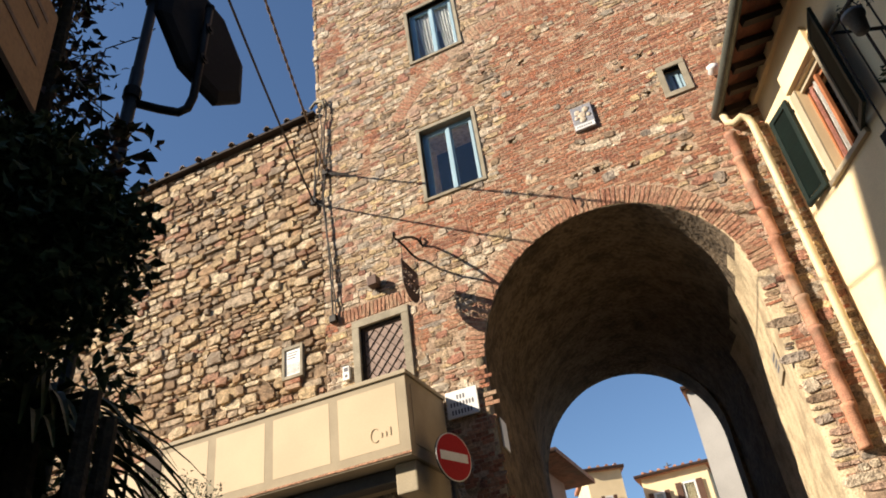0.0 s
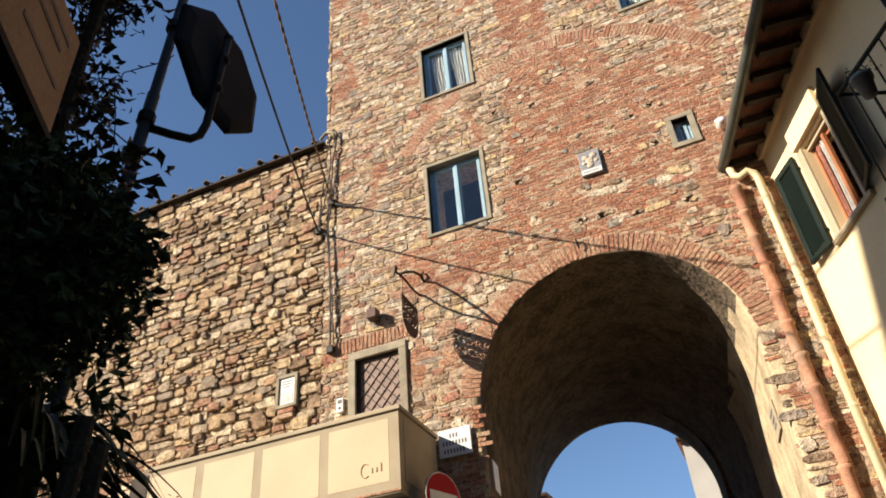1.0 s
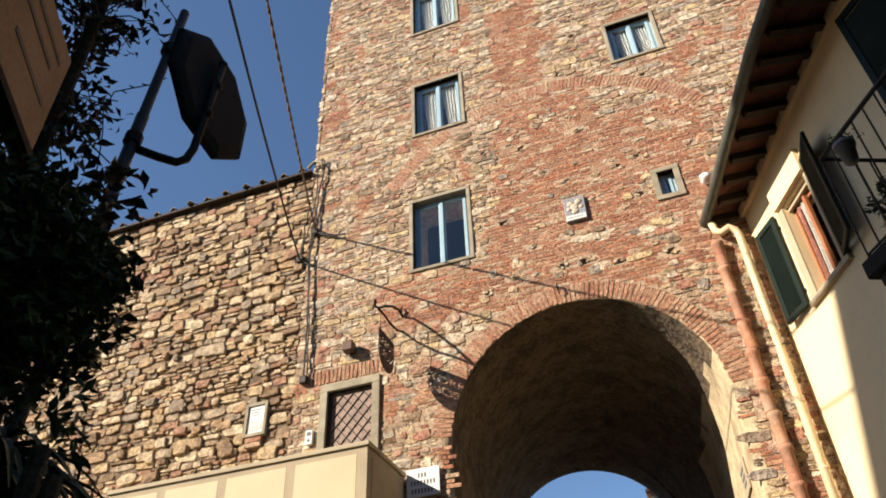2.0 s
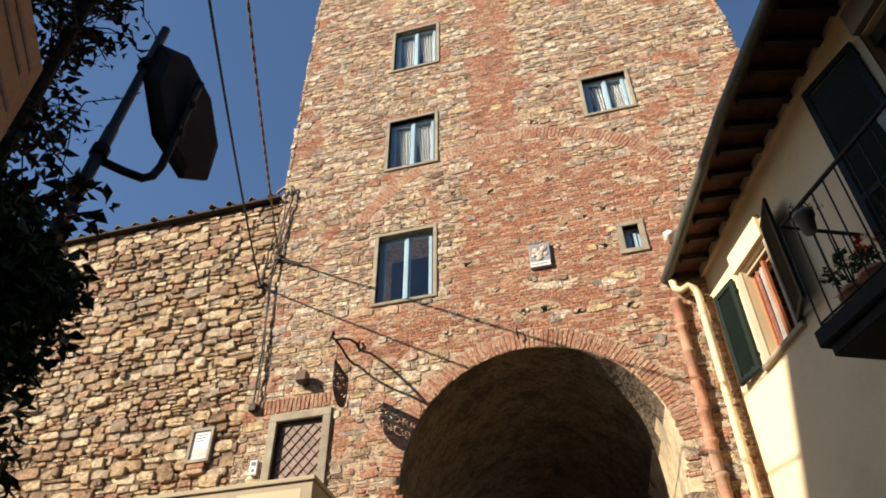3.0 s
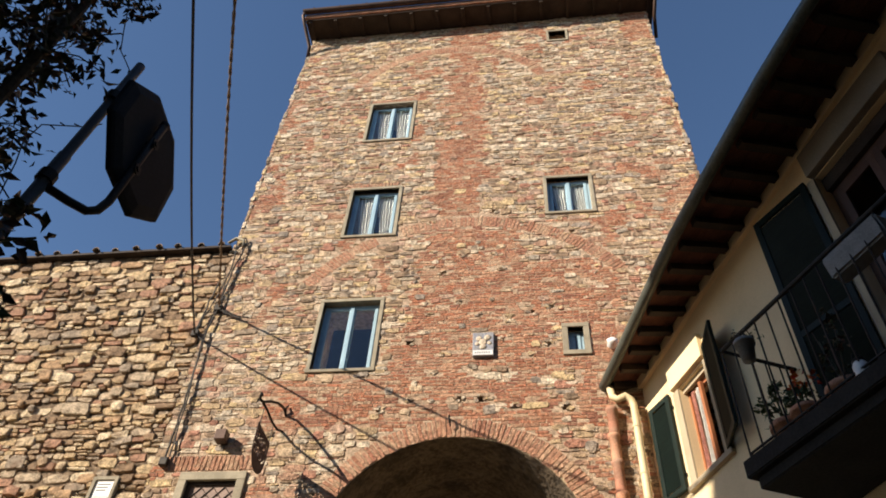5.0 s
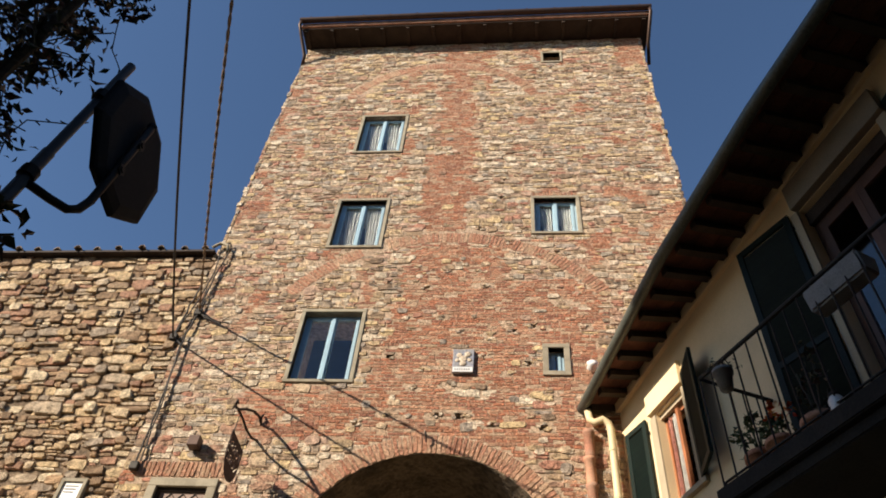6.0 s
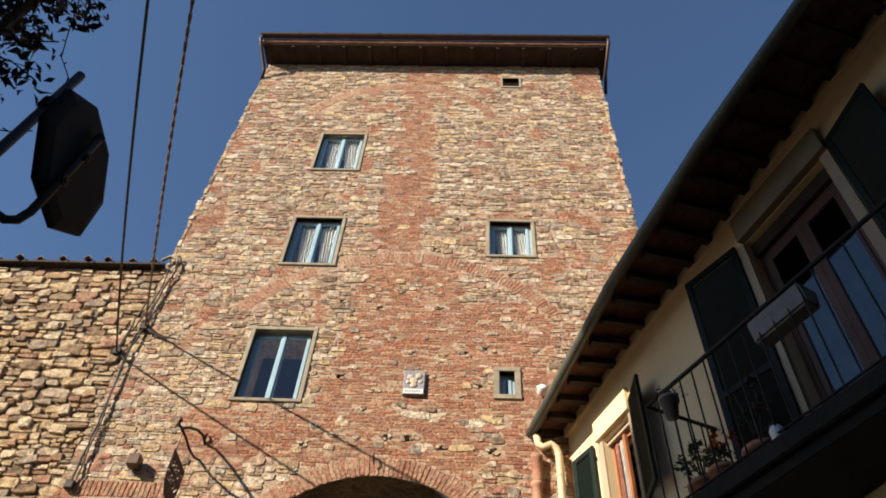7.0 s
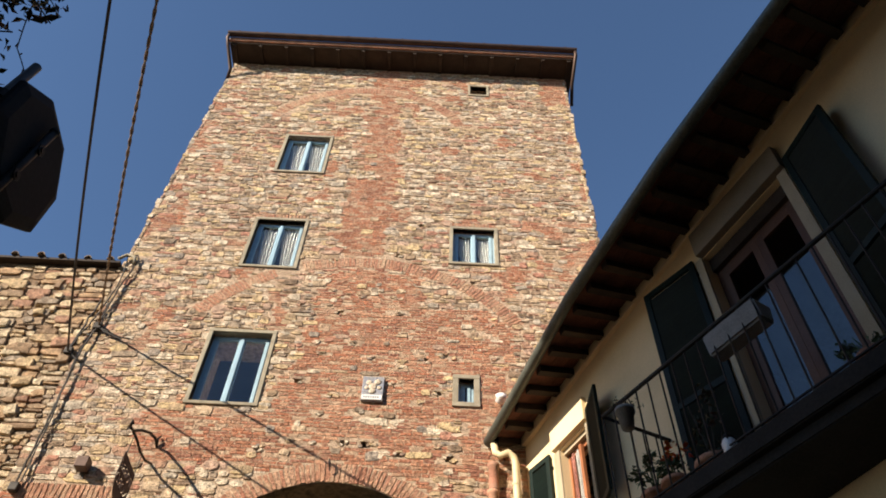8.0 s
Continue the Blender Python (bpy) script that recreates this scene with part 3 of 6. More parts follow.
def build_tower_roof():
    ox0, ox1, oy = -5.72, 3.30, 8.38
    back = FRONT + DEPTH
    bm = bmesh.new()
    box(bm, ox0 + 0.02, ox1 - 0.02, oy + 0.05, back + 0.4, 20.115, 20.165)
    part("soffit", bm, DARKWOOD, tower)
    for i in range(14):
        x = ox0 + 0.15 + i * (ox1 - ox0 - 0.3) / 13
        part("rafter", boxed(x - 0.045, x + 0.045, oy + 0.08, FRONT - 0.01, 20.05, 20.112, bevel=0.006), DARKWOOD, tower)
    bm = bmesh.new()
    a, h = (ox0 + ox1) / 2, 21.9
    base = [bm.verts.new(p) for p in ((ox0, oy, 20.34), (ox1, oy, 20.34), (ox1, back + 0.5, 20.34), (ox0, back + 0.5, 20.34))]
    low = [bm.verts.new(v.co - Vector((0, 0, 0.17))) for v in base]
    top = bm.verts.new((a, (oy + back) / 2, h))
    for k in range(4):
        bm.faces.new((base[k], base[(k + 1) % 4], top))
        bm.faces.new((low[k], low[(k + 1) % 4], base[(k + 1) % 4], base[k]))
    bm.faces.new(low[::-1])
    part("roof", bm, TERRA, tower, "low terracotta tile roof with deep eaves")
    # half-round copper gutter along the front, with its brackets
    bm = bmesh.new()
    prof = [(0.085 * math.cos(math.pi * (1 + k / 10)), 0.085 * math.sin(math.pi * (1 + k / 10))) for k in range(11)]
    prof += [(0.075 * math.cos(math.pi * (2 - k / 10)), 0.075 * math.sin(math.pi * (2 - k / 10))) for k in range(11)]
    rows = [[bm.verts.new((x, oy - 0.09 + p[0], 20.36 + p[1])) for p in prof] for x in (ox0 - 0.05, ox1 + 0.05)]
    for k in range(len(prof)):
        j = (k + 1) % len(prof)
        bm.faces.new((rows[0][k], rows[0][j], rows[1][j], rows[1][k]))
    for r in rows:
        bm.faces.new(r)
    part("gutter", bm, COPPER, tower)
    for i in range(13):
        x = ox0 + 0.25 + i * (ox1 - ox0 - 0.5) / 12
        part("gutter_bracket", boxed(x - 0.015, x + 0.015, oy - 0.185, oy, 20.365, 20.385), COPPER, tower)
    for x in (ox0 - 0.02, ox1 + 0.01):
        s = -1 if x < 0 else 1
        part("rain_pipe", tubed([(x, oy - 0.09, 20.29), (x, oy - 0.08, 20.12), (x - s * 0.03, oy + 0.1, 19.95), (x - s * 0.16, FRONT - 0.15, 19.45), (x - s * 0.10, FRONT + 0.05, 19.2)] if s < 0 else [(x, oy - 0.09, 20.29), (x, oy - 0.08, 20.12), (x - s * 0.05, FRONT - 0.05, 19.7), (x - s * 0.02, FRONT + 0.4, 19.4)], 0.045, 10), COPPER, tower, smooth=True)


build_tower_roof()

# ---- stone and brick of the tower's face ----
RELIEF = [(-1.30, 8.96, 3.10, 33, 147), (-1.85, 16.55, 2.22, 20, 160)]    # relieving arches: centre, radius, from and to in degrees


def near_ring(x, z, pad=0.0):
    if z > ARCH_Z and math.hypot(x - ARCH_X, z - ARCH_Z) < ARCH_R + 0.30 + pad:
        return True
    if z <= ARCH_Z and abs(x - ARCH_X) < ARCH_R + pad * 0.5:
        return True
    for cx, cz, r, a0, a1 in RELIEF:
        a = math.degrees(math.atan2(z - cz, x - cx))
        if a0 < a < a1 and r - pad < math.hypot(x - cx, z - cz) < r + 0.28 + pad:
            return True
    return any(abs(x - hx) < r + 0.07 and abs(z - hz) < r + 0.01 for hx, hz, r in PUTLOGS)


def brick_field(x, z):
    """Whether the tower's face is of brick there."""
    e = 0.28 * wobble(x, z, 1.6) + 0.12 * wobble(x, z, 5.0)
    if -1.85 + e < x < -0.98 + e and z > 12.1:
        return wobble(x + 9, z, 2.2) > -0.42
    if 12.1 > z > 7.4:
        left = -2.35 if z < 10.35 else -2.05
        if z < 8.65:
            left = -4.25
        if left + e < x < 1.25 + e:
            if x < -2.3 and z < 7.75 + e:
                return False
            if -0.15 + e < x < 1.0 + e and 11.05 < z < 12.0 + e:
                return False
            if x > 0.1 and z < 7.75 + e:
                return False
            return wobble(x + 4, z, 2.4) > -0.40 and wobble(x, z + 5, 6.5) > -0.52
    if x > 2.45 + e and 18.6 + e < z:
        return True
    if 1.7 + e < x and 11.9 < z < 13.7:
        return wobble(x, z + 7, 2.2) > 0.02
    if x < -2.82 + e and z < 6.9 and x > -3.55 + e:
        return wobble(x, z, 3.1) > -0.25
    if x > 0.55 and z < 7.6:
        return wobble(x, z, 3.4) > 0.25
    if -5.35 < x < -4.0 and 7.07 < z < 7.12:
        return True
    if x < TOWER_L + 0.35 and z > 12:
        return wobble(x, z, 2.6) > 0.05
    return wobble(x + 20, z + 3, 1.9) > 0.40


TRECTS = [(a, b, c, d) for a, b, c, d in WINDOWS] + [SMALL, DOOR, (HOLE[0] - 0.05, HOLE[1] + 0.05, HOLE[2] - 0.06, HOLE[3] + 0.06), (-5.40, -4.02, 7.07, 7.36)] + [(a + 0.05, b - 0.05, d + 0.005, d + 0.13) for a, b, c, d in WINDOWS[1:]]
lay_rng = random.Random(11)
stones = courses(lay_rng, TOWER_L, TOWER_R, 3.2, TOWER_TOP, (0.04, 0.165), (1.0, 3.2), TRECTS, lambda x, z, w, h: not near_ring(x, z, 0.3 * min(w, h)) and not brick_field(x, z), 0.009, (0.002, 0.017), 0.10, 0.4)
bricks = courses(lay_rng, TOWER_L, TOWER_R, 3.2, TOWER_TOP, (0.055, 0.066), (1.5, 4.0), TRECTS, lambda x, z, w, h: not near_ring(x, z, 0.02) and brick_field(x, z), 0.007, (0.0015, 0.008), 0.03, 0.0)
order = lambda p: math.hypot(p[0] + 2.0, (p[1] - 7.6) * 0.9)
stones.sort(key=order)
bricks.sort(key=order)


def ring_bricks(cx, cz, r, depth, a0, a1, rng, proud=(0.003, 0.011)):
    out = []
    n = int(math.radians(a1 - a0) * (r + depth / 2) / 0.068)
    for k in range(n):
        a = math.radians(a0 + (a1 - a0) * (k + 0.5) / n)
        rr = r + depth / 2 + rng.uniform(-0.012, 0.012)
        out.append((cx + rr * math.cos(a), cz + rr * math.sin(a), depth * rng.uniform(0.92, 1.04), 0.060 * rng.uniform(0.85, 1.08), -a, rng.uniform(*proud)))
    return out


rings = ring_bricks(ARCH_X, ARCH_Z, ARCH_R, 0.30, 4, 176, lay_rng)
relief = [p for cx, cz, r, a0, a1 in RELIEF for p in ring_bricks(cx, cz, r, 0.27, a0, a1, lay_rng, (0.002, 0.010)) if not any(a - 0.08 < p[0] < b + 0.08 and c - 0.13 < p[1] < d + 0.08 for a, b, c, d in WINDOWS)]
# soldier courses over the door and the windows
soldiers = []
for xa, xb, z, h in [(-5.38, -4.05, 7.22, 0.24)] + [(a + 0.05, b - 0.05, d + 0.07, 0.11) for a, b, c, d in WINDOWS[1:]]:
    x = xa
    while x < xb:
        soldiers.append((x, z, h, 0.055, math.pi / 2 + lay_rng.gauss(0, 0.08), lay_rng.uniform(0.006, 0.016)))
        x += 0.068
lay(rings, BRICK_SHAPES, ARCHBRICK, "brick", tower, FRONT - 0.001, len(rings), lay_rng, "")
lay(bricks, BRICK_SHAPES, BRICK, "brick", tower, FRONT - 0.001, 150, lay_rng, "weathered red brickwork")
lay(relief + soldiers, BRICK_SHAPES, ARCHBRICK, "arch_brick", tower, FRONT - 0.002, 0, lay_rng, "brick relieving arches and soldier courses")
def feature_stones(rng, count, x0, x1, z0, z1, wide, high, proud, rects, keep):
    """Larger stones that break the courses."""
    out = []
    for _ in range(count):
        h = rng.uniform(*high)
        w = h * rng.uniform(*wide)
        x, z = rng.uniform(x0 + w / 2, x1 - w / 2), rng.uniform(z0, z1)
        a, b = trim_piece(x - w / 2, x + w / 2, z - h / 2, z + h / 2, rects)
        if b - a > 0.8 * w and keep(x, z, w, h) and not any(abs(x - o[0]) < (w + o[2]) * 0.6 and abs(z - o[1]) < (h + o[3]) * 0.6 for o in out):
            out.append(((a + b) / 2, z, b - a, h, rng.gauss(0, 0.10), rng.uniform(*proud)))
    return out


stones += feature_stones(lay_rng, 2600, TOWER_L, TOWER_R, 4.0, TOWER_TOP - 0.15, (0.9, 1.9), (0.085, 0.18), (0.012, 0.021), TRECTS, lambda x, z, w, h: not near_ring(x, z, 0.12) and (not brick_field(x, z) or wobble(x, z, 4.0) > 0.42))
for hx, hz, hr in PUTLOGS:
    for _ in range(5):
        a = lay_rng.uniform(0, 2 * math.pi)
        stones.append((hx + math.cos(a) * hr * 1.15, hz + math.sin(a) * hr * 0.95, lay_rng.uniform(0.05, 0.11), lay_rng.uniform(0.03, 0.055), lay_rng.gauss(0, 0.35), lay_rng.uniform(0.010, 0.02)))
stones.sort(key=order)
lay(stones, STONE_SHAPES, STONE, "stone", tower, FRONT - 0.001, 300, lay_rng, "tan rubble stonework")
# return of the masonry round the two corners
for side_x, sgn in ((TOWER_L, -1), (TOWER_R, 1)):
    bm = bmesh.new()
    z = 3.2 if sgn > 0 else WALL_TOP
    while z < TOWER_TOP:
        h = lay_rng.uniform(0.09, 0.2)
        p = lay_rng.uniform(0.0, 0.06)
        box(bm, side_x - 0.05, side_x + sgn * p, FRONT - lay_rng.uniform(0.0, 0.03), FRONT + lay_rng.uniform(0.25, 0.5), z + 0.008, z + h - 0.008, bevel=0.012) if sgn > 0 else box(bm, side_x + sgn * p, side_x + 0.05, FRONT - lay_rng.uniform(0.0, 0.03), FRONT + lay_rng.uniform(0.25, 0.5), z + 0.008, z + h - 0.008, bevel=0.012)
        z += h
    part("quoin_work", bm, STONE, tower)["kind"] = "stuff"

# ---- the town wall beside the tower ----
town_wall = tagged(empty("town_wall"), "old town wall of tan ledge stones with tile coping", "wall")
WALL_L = -19.0
part("core", boxed(WALL_L, TOWER_L, FRONT + 0.02, FRONT + 0.8, 0.3, WALL_TOP), WALL_CORE, town_wall)
PLAQUE = (-6.39, -6.01, 6.46, 7.01)
wstones = courses(lay_rng, WALL_L, TOWER_L + 0.03, 3.0, WALL_TOP - 0.02, (0.07, 0.22), (1.0, 2.8), [PLAQUE], lambda x, z, w, h: wobble(x + 3, z, 7.0) > -0.56, 0.012, (0.014, 0.055), 0.12, 0.35)
wstones += feature_stones(lay_rng, 1300, WALL_L, TOWER_L, 4.0, WALL_TOP - 0.2, (0.9, 2.0), (0.11, 0.24), (0.060, 0.085), [PLAQUE], lambda x, z, w, h: True)
wstones.sort(key=lambda p: math.hypot(p[0] + 6.0, p[1] - 8.0))
lay(wstones, STONE_SHAPES, STONE_WALL, "stone", town_wall, FRONT + 0.02, 300, lay_rng, "tan ledge stonework")
part("coping_slab", boxed(WALL_L, TOWER_L - 0.02, FRONT - 0.13, FRONT + 0.95, WALL_TOP, WALL_TOP + 0.05), DARKWOOD, town_wall, "dark overhanging slab of the coping")


def half_tile():
    bm = bmesh.new()
    n = 8
    rows = []
    for y, r in ((0.0, 0.068), (0.5, 0.058)):
        rows.append(([bm.verts.new((r * math.cos(math.pi * k / n), y, r * math.sin(math.pi * k / n))) for k in range(n + 1)], [bm.verts.new(((r - 0.014) * math.cos(math.pi * k / n), y, (r - 0.014) * math.sin(math.pi * k / n))) for k in range(n + 1)]))
    (a, ai), (b, bi) = rows
    for k in range(n):
        bm.faces.new((a[k], a[k + 1], b[k + 1], b[k]))
        bm.faces.new((ai[k], bi[k], bi[k + 1], ai[k + 1]))
        bm.faces.new((a[k], ai[k], ai[k + 1], a[k + 1]))
    me = bpy.data.meshes.new("cover_tile")
    bm.to_mesh(me)
    bm.free()
    me.materials.append(OLDTILE)
    return me


TILE = half_tile()
x = TOWER_L - 0.2
while x > WALL_L:
    place("cover_tile", TILE, None, town_wall, "", pose(x, FRONT - 0.18 + lay_rng.uniform(-0.02, 0.03), WALL_TOP + 0.05, lay_rng.uniform(3, 7), lay_rng.uniform(-4, 4), lay_rng.uniform(-4, 4)))
    x -= lay_rng.uniform(0.36, 0.48)


# ---- the house that closes in on the tower ----
W0 = Vector((1.38, 9.0, 0.0))
ALONG = Vector((0.4, -0.9165, 0.0)).normalized()
INTO = Vector((-ALONG.y, ALONG.x, 0.0))
HOUSE = Matrix(((ALONG.x, INTO.x, 0, W0.x), (ALONG.y, INTO.y, 0, W0.y), (0, 0, 1, 0), (0, 0, 0, 1)))
house = tagged(empty("street_house", HOUSE), "cream plastered street house with green shutters and balcony", "house")
LOW_WIN = (0.85, 1.46, 6.38, 7.68)            # along from, to, bottom, top
BALC_DOOR = (3.99, 5.21, 5.3, 8.235)
WALL_TOPS = [(0.0, 8.36), (1.85, 8.60), (3.65, 8.72), (6.2, 9.02), (13.0, 9.3)]
EAVE = [(0.90, 8.99, 8.22), (1.72, 6.26, 8.44), (2.46, 4.29, 8.58), (3.22, 2.60, 8.74), (4.6, -0.55, 8.95), (6.1, -3.95, 9.15)]


def build_house():
    bm = bmesh.new()
    holed_slab(bm, 0.0, 13.0, 0.3, 8.36, 0.0, 0.35, [LOW_WIN, BALC_DOOR])
    prism(bm, [(0.0, 8.36), (13.0, 8.36), (13.0, 9.3), (6.2, 9.02), (3.65, 8.72), (1.85, 8.60)], 0.0, 0.35)
    part("wall", bm, CREAM, house)
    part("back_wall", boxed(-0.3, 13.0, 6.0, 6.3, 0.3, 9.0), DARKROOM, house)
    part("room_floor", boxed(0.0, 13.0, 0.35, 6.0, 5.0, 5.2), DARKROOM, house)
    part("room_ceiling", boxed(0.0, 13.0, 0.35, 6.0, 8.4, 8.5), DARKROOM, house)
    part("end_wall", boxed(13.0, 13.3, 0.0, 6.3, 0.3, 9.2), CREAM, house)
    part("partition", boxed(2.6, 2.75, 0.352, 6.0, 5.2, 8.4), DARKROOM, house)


build_house()


def at_eave(u):
    """A point of the eaves' edge and the point of the wall's top behind it, in the house's own axes; u from 0 to 1."""
    pts = [Vector(p) for p in EAVE]
    lens = [(b - a).length for a, b in zip(pts, pts[1:])]
    d = u * sum(lens)
    for a, b, l in zip(pts, pts[1:], lens):
        if d <= l + 1e-9:
            p = a.lerp(b, d / l)
            break
        d -= l
    q = HOUSE.inverted() @ p
    top = np.interp(q.x, [t[0] for t in WALL_TOPS], [t[1] for t in WALL_TOPS])
    return q, Vector((q.x, 0.0, top))


def build_eaves():
    total = 60
    # terracotta boards laid over the rafters, tile by tile
    bm = bmesh.new()
    for k in range(total):
        q0, w0 = at_eave(k / total)
        q1, w1 = at_eave((k + 1) / total)
        up = Vector((0, 0, 0.10))
        for j in range(3):
            f0, f1 = j / 3 + 0.004, (j + 1) / 3 - 0.004
            c = [q0.lerp(w0, f0), q1.lerp(w1, f0), q1.lerp(w1, f1), q0.lerp(w0, f1)]
            lo = [bm.verts.new(p + up * 0.8) for p in c]
            hi = [bm.verts.new(p + up * 1.1) for p in c]
            bm.faces.new(lo)
            bm.faces.new(hi[::-1])
            for i in range(4):
                bm.faces.new((lo[i], hi[i], hi[(i + 1) % 4], lo[(i + 1) % 4]))
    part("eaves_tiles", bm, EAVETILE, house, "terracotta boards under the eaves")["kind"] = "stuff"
    n = 38
    for k in range(n):
        q, w = at_eave((k + 0.35) / n)
        q, w = q.lerp(w, 0.06), w + Vector((0, 0.02, 0))
        d = (w - q).normalized()
        s = d.cross(Vector((0, 0, 1))).normalized() * 0.05
        u = Vector((0, 0, 0.078))
        bm = bmesh.new()
        a = [bm.verts.new(p + e) for p in (q, w) for e in (-s - u * 0.3, s - u * 0.3, s + u, -s + u)]
        for i in range(4):
            bm.faces.new((a[i], a[(i + 1) % 4], a[4 + (i + 1) % 4], a[4 + i]))
        bm.faces.new(a[3::-1])
        bm.faces.new(a[4:])
        part("rafter", bm, DARKWOOD, house)
    # roof cover above the boards
    bm = bmesh.new()
    lo = [bm.verts.new(at_eave(k / 20)[0] + Vector((0, 0, 0.13))) for k in range(21)]
    hi = [bm.verts.new(at_eave(k / 20)[1] + Vector((0, 4.0, 1.3))) for k in range(21)]
    for k in range(20):
        bm.faces.new((lo[k], lo[k + 1], hi[k + 1], hi[k]))
    bmesh.ops.solidify(bm, geom=bm.faces[:], thickness=-0.06)
    part("roof", bm, TERRA, house, "terracotta roof covering")
    # gutter, a half-round trough along the edge
    bm = bmesh.new()
    rows = []
    m = 40
    for k in range(m + 1):
        q, w = at_eave(k / m)
        out = Vector((0, -1, 0))
        row = []
        for i in range(9):
            a = math.pi * (1 + i / 8)
            row.append(bm.verts.new(q + out * (0.065 - 0.075 * math.cos(a)) * 1.0 + Vector((0, 0, 0.09 + 0.085 * math.sin(a)))))
        for i in range(9):
            a = math.pi * (2 - i / 8)
            row.append(bm.verts.new(q + out * (0.065 - 0.067 * math.cos(a)) + Vector((0, 0, 0.09 + 0.075 * math.sin(a)))))
        rows.append(row)
    for a, b in zip(rows, rows[1:]):
        for i in range(18):
            bm.faces.new((a[i], a[(i + 1) % 18], b[(i + 1) % 18], b[i]))
    bm.faces.new(rows[0])
    bm.faces.new(rows[-1][::-1])
    part("gutter", bm, GUTTER, house, "dark grey-green metal gutter", smooth=True)
    # white-painted fillet between wall and boards
    bm = bmesh.new()
    for k in range(30):
        w0, w1 = at_eave(k / 30)[1], at_eave((k + 1) / 30)[1]
        a = [bm.verts.new(p + Vector((0, -0.06, dz))) for p, dz in ((w0, -0.09), (w1, -0.09), (w1, 0.085), (w0, 0.085))]
        b = [bm.verts.new(v.co + Vector((0, 0.065, 0))) for v in a]
        bm.faces.new(a)
        for i in range(4):
            bm.faces.new((a[i], b[i], b[(i + 1) % 4], a[(i + 1) % 4]))
    bmesh.ops.remove_doubles(bm, verts=bm.verts[:], dist=0.0005)
    part("wall_fillet", bm, CREAM, house)


build_eaves()


def shutter(parent, along, z0, z1, width, swing, hinge_left):
    """A louvred shutter leaf hung at its hinge and swung open by so many degrees from the closed place."""
    s = empty("shutter", Matrix.Translation((along, -0.06, 0)) @ Matrix.Rotation(radians(swing), 4, "Z"), parent)
    s["label"] = "dark green louvred wooden shutter"
    d = 1 if hinge_left else -1
    x = lambda v: d * v
    t = 0.04
    fr = 0.075
    def rail(a, b, c, e):
        part("rail", boxed(min(x(a), x(b)), max(x(a), x(b)), -t, 0, c, e, bevel=0.004), SHUTTER, s)
    rail(0, fr, z0, z1)
    rail(width - fr, width, z0, z1)
    mids = [z0, z1 - fr] + ([z0 + (z1 - z0) * 0.42] if z1 - z0 > 1.8 else [])
    for z in mids:
        rail(fr, width - fr, z, z + fr)
    z = z0 + fr + 0.02
    bm = bmesh.new()
    while z < z1 - fr - 0.03:
        if not any(abs(z - m - fr / 2) < fr * 0.8 for m in mids):
            box(bm, min(x(fr), x(width - fr)), max(x(fr), x(width - fr)), -0.024, 0.024, -0.004, 0.004, m=Matrix.Translation((0, -t / 2, z)) @ Matrix.Rotation(radians(58), 4, "X"))
        z += 0.036
    part("louvres", bm, SHUTTER, s)
    for z in (z0 + 0.18, z1 - 0.22):
        part("hinge", boxed(x(-0.02) if d > 0 else x(0.05), x(0.05) if d > 0 else x(-0.02), -t - 0.012, -t, z, z + 0.04), IRON, s)
    return s


def build_low_window():
    w = empty("window", parent=house)
    w["label"] = "open window with orange-brown sash and taupe surround"
    a, b, c, d = LOW_WIN
    part("jamb", boxed(a - 0.13, a - 0.001, -0.025, 0.06, c - 0.02, d), TRIM, w)
    part("jamb", boxed(b + 0.001, b + 0.13, -0.025, 0.06, c - 0.02, d), TRIM, w)
    part("sill", boxed(a - 0.16, b + 0.16, -0.06, 0.2, c - 0.09, c - 0.022, bevel=0.008), TRIM, w)
    part("roller_box", boxed(a - 0.12, b + 0.06, -0.07, 0.05, d + 0.03, d + 0.39, bevel=0.01), CREAM, w, "cream roller-blind box above the window")
    part("blind_edge", boxed(a, b, 0.05, 0.09, d - 0.06, d), TRIM, w)
    part("frame", box(box(boxed(a, a + 0.03, 0.12, 0.18, c, d - 0.06), b - 0.06, b, 0.12, 0.18, c, d - 0.06), a + 0.06, b - 0.06, 0.12, 0.18, d - 0.13, d - 0.06), ORANGEWOOD, w)
    # one sash stands open into the room, the cloth hangs before it
    part("sash", boxed(b - 0.30, b - 0.25, 0.06, 0.11, c + 0.02, d - 0.10, bevel=0.005), ORANGEWOOD, w)
    for k, mat in enumerate((REDCLOTH, CURTAIN, REDCLOTH)):
        part("curtain", curtain_sheet(a + 0.09 + 0.09 * k, a + 0.17 + 0.09 * k, c + 0.02, d - 0.12, 0.09 + 0.01 * k, 1, -1), mat, w, "narrow hanging pink or white cloth", smooth=True)
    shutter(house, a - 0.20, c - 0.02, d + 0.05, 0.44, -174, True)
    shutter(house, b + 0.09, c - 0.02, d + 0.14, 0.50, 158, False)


build_low_window()


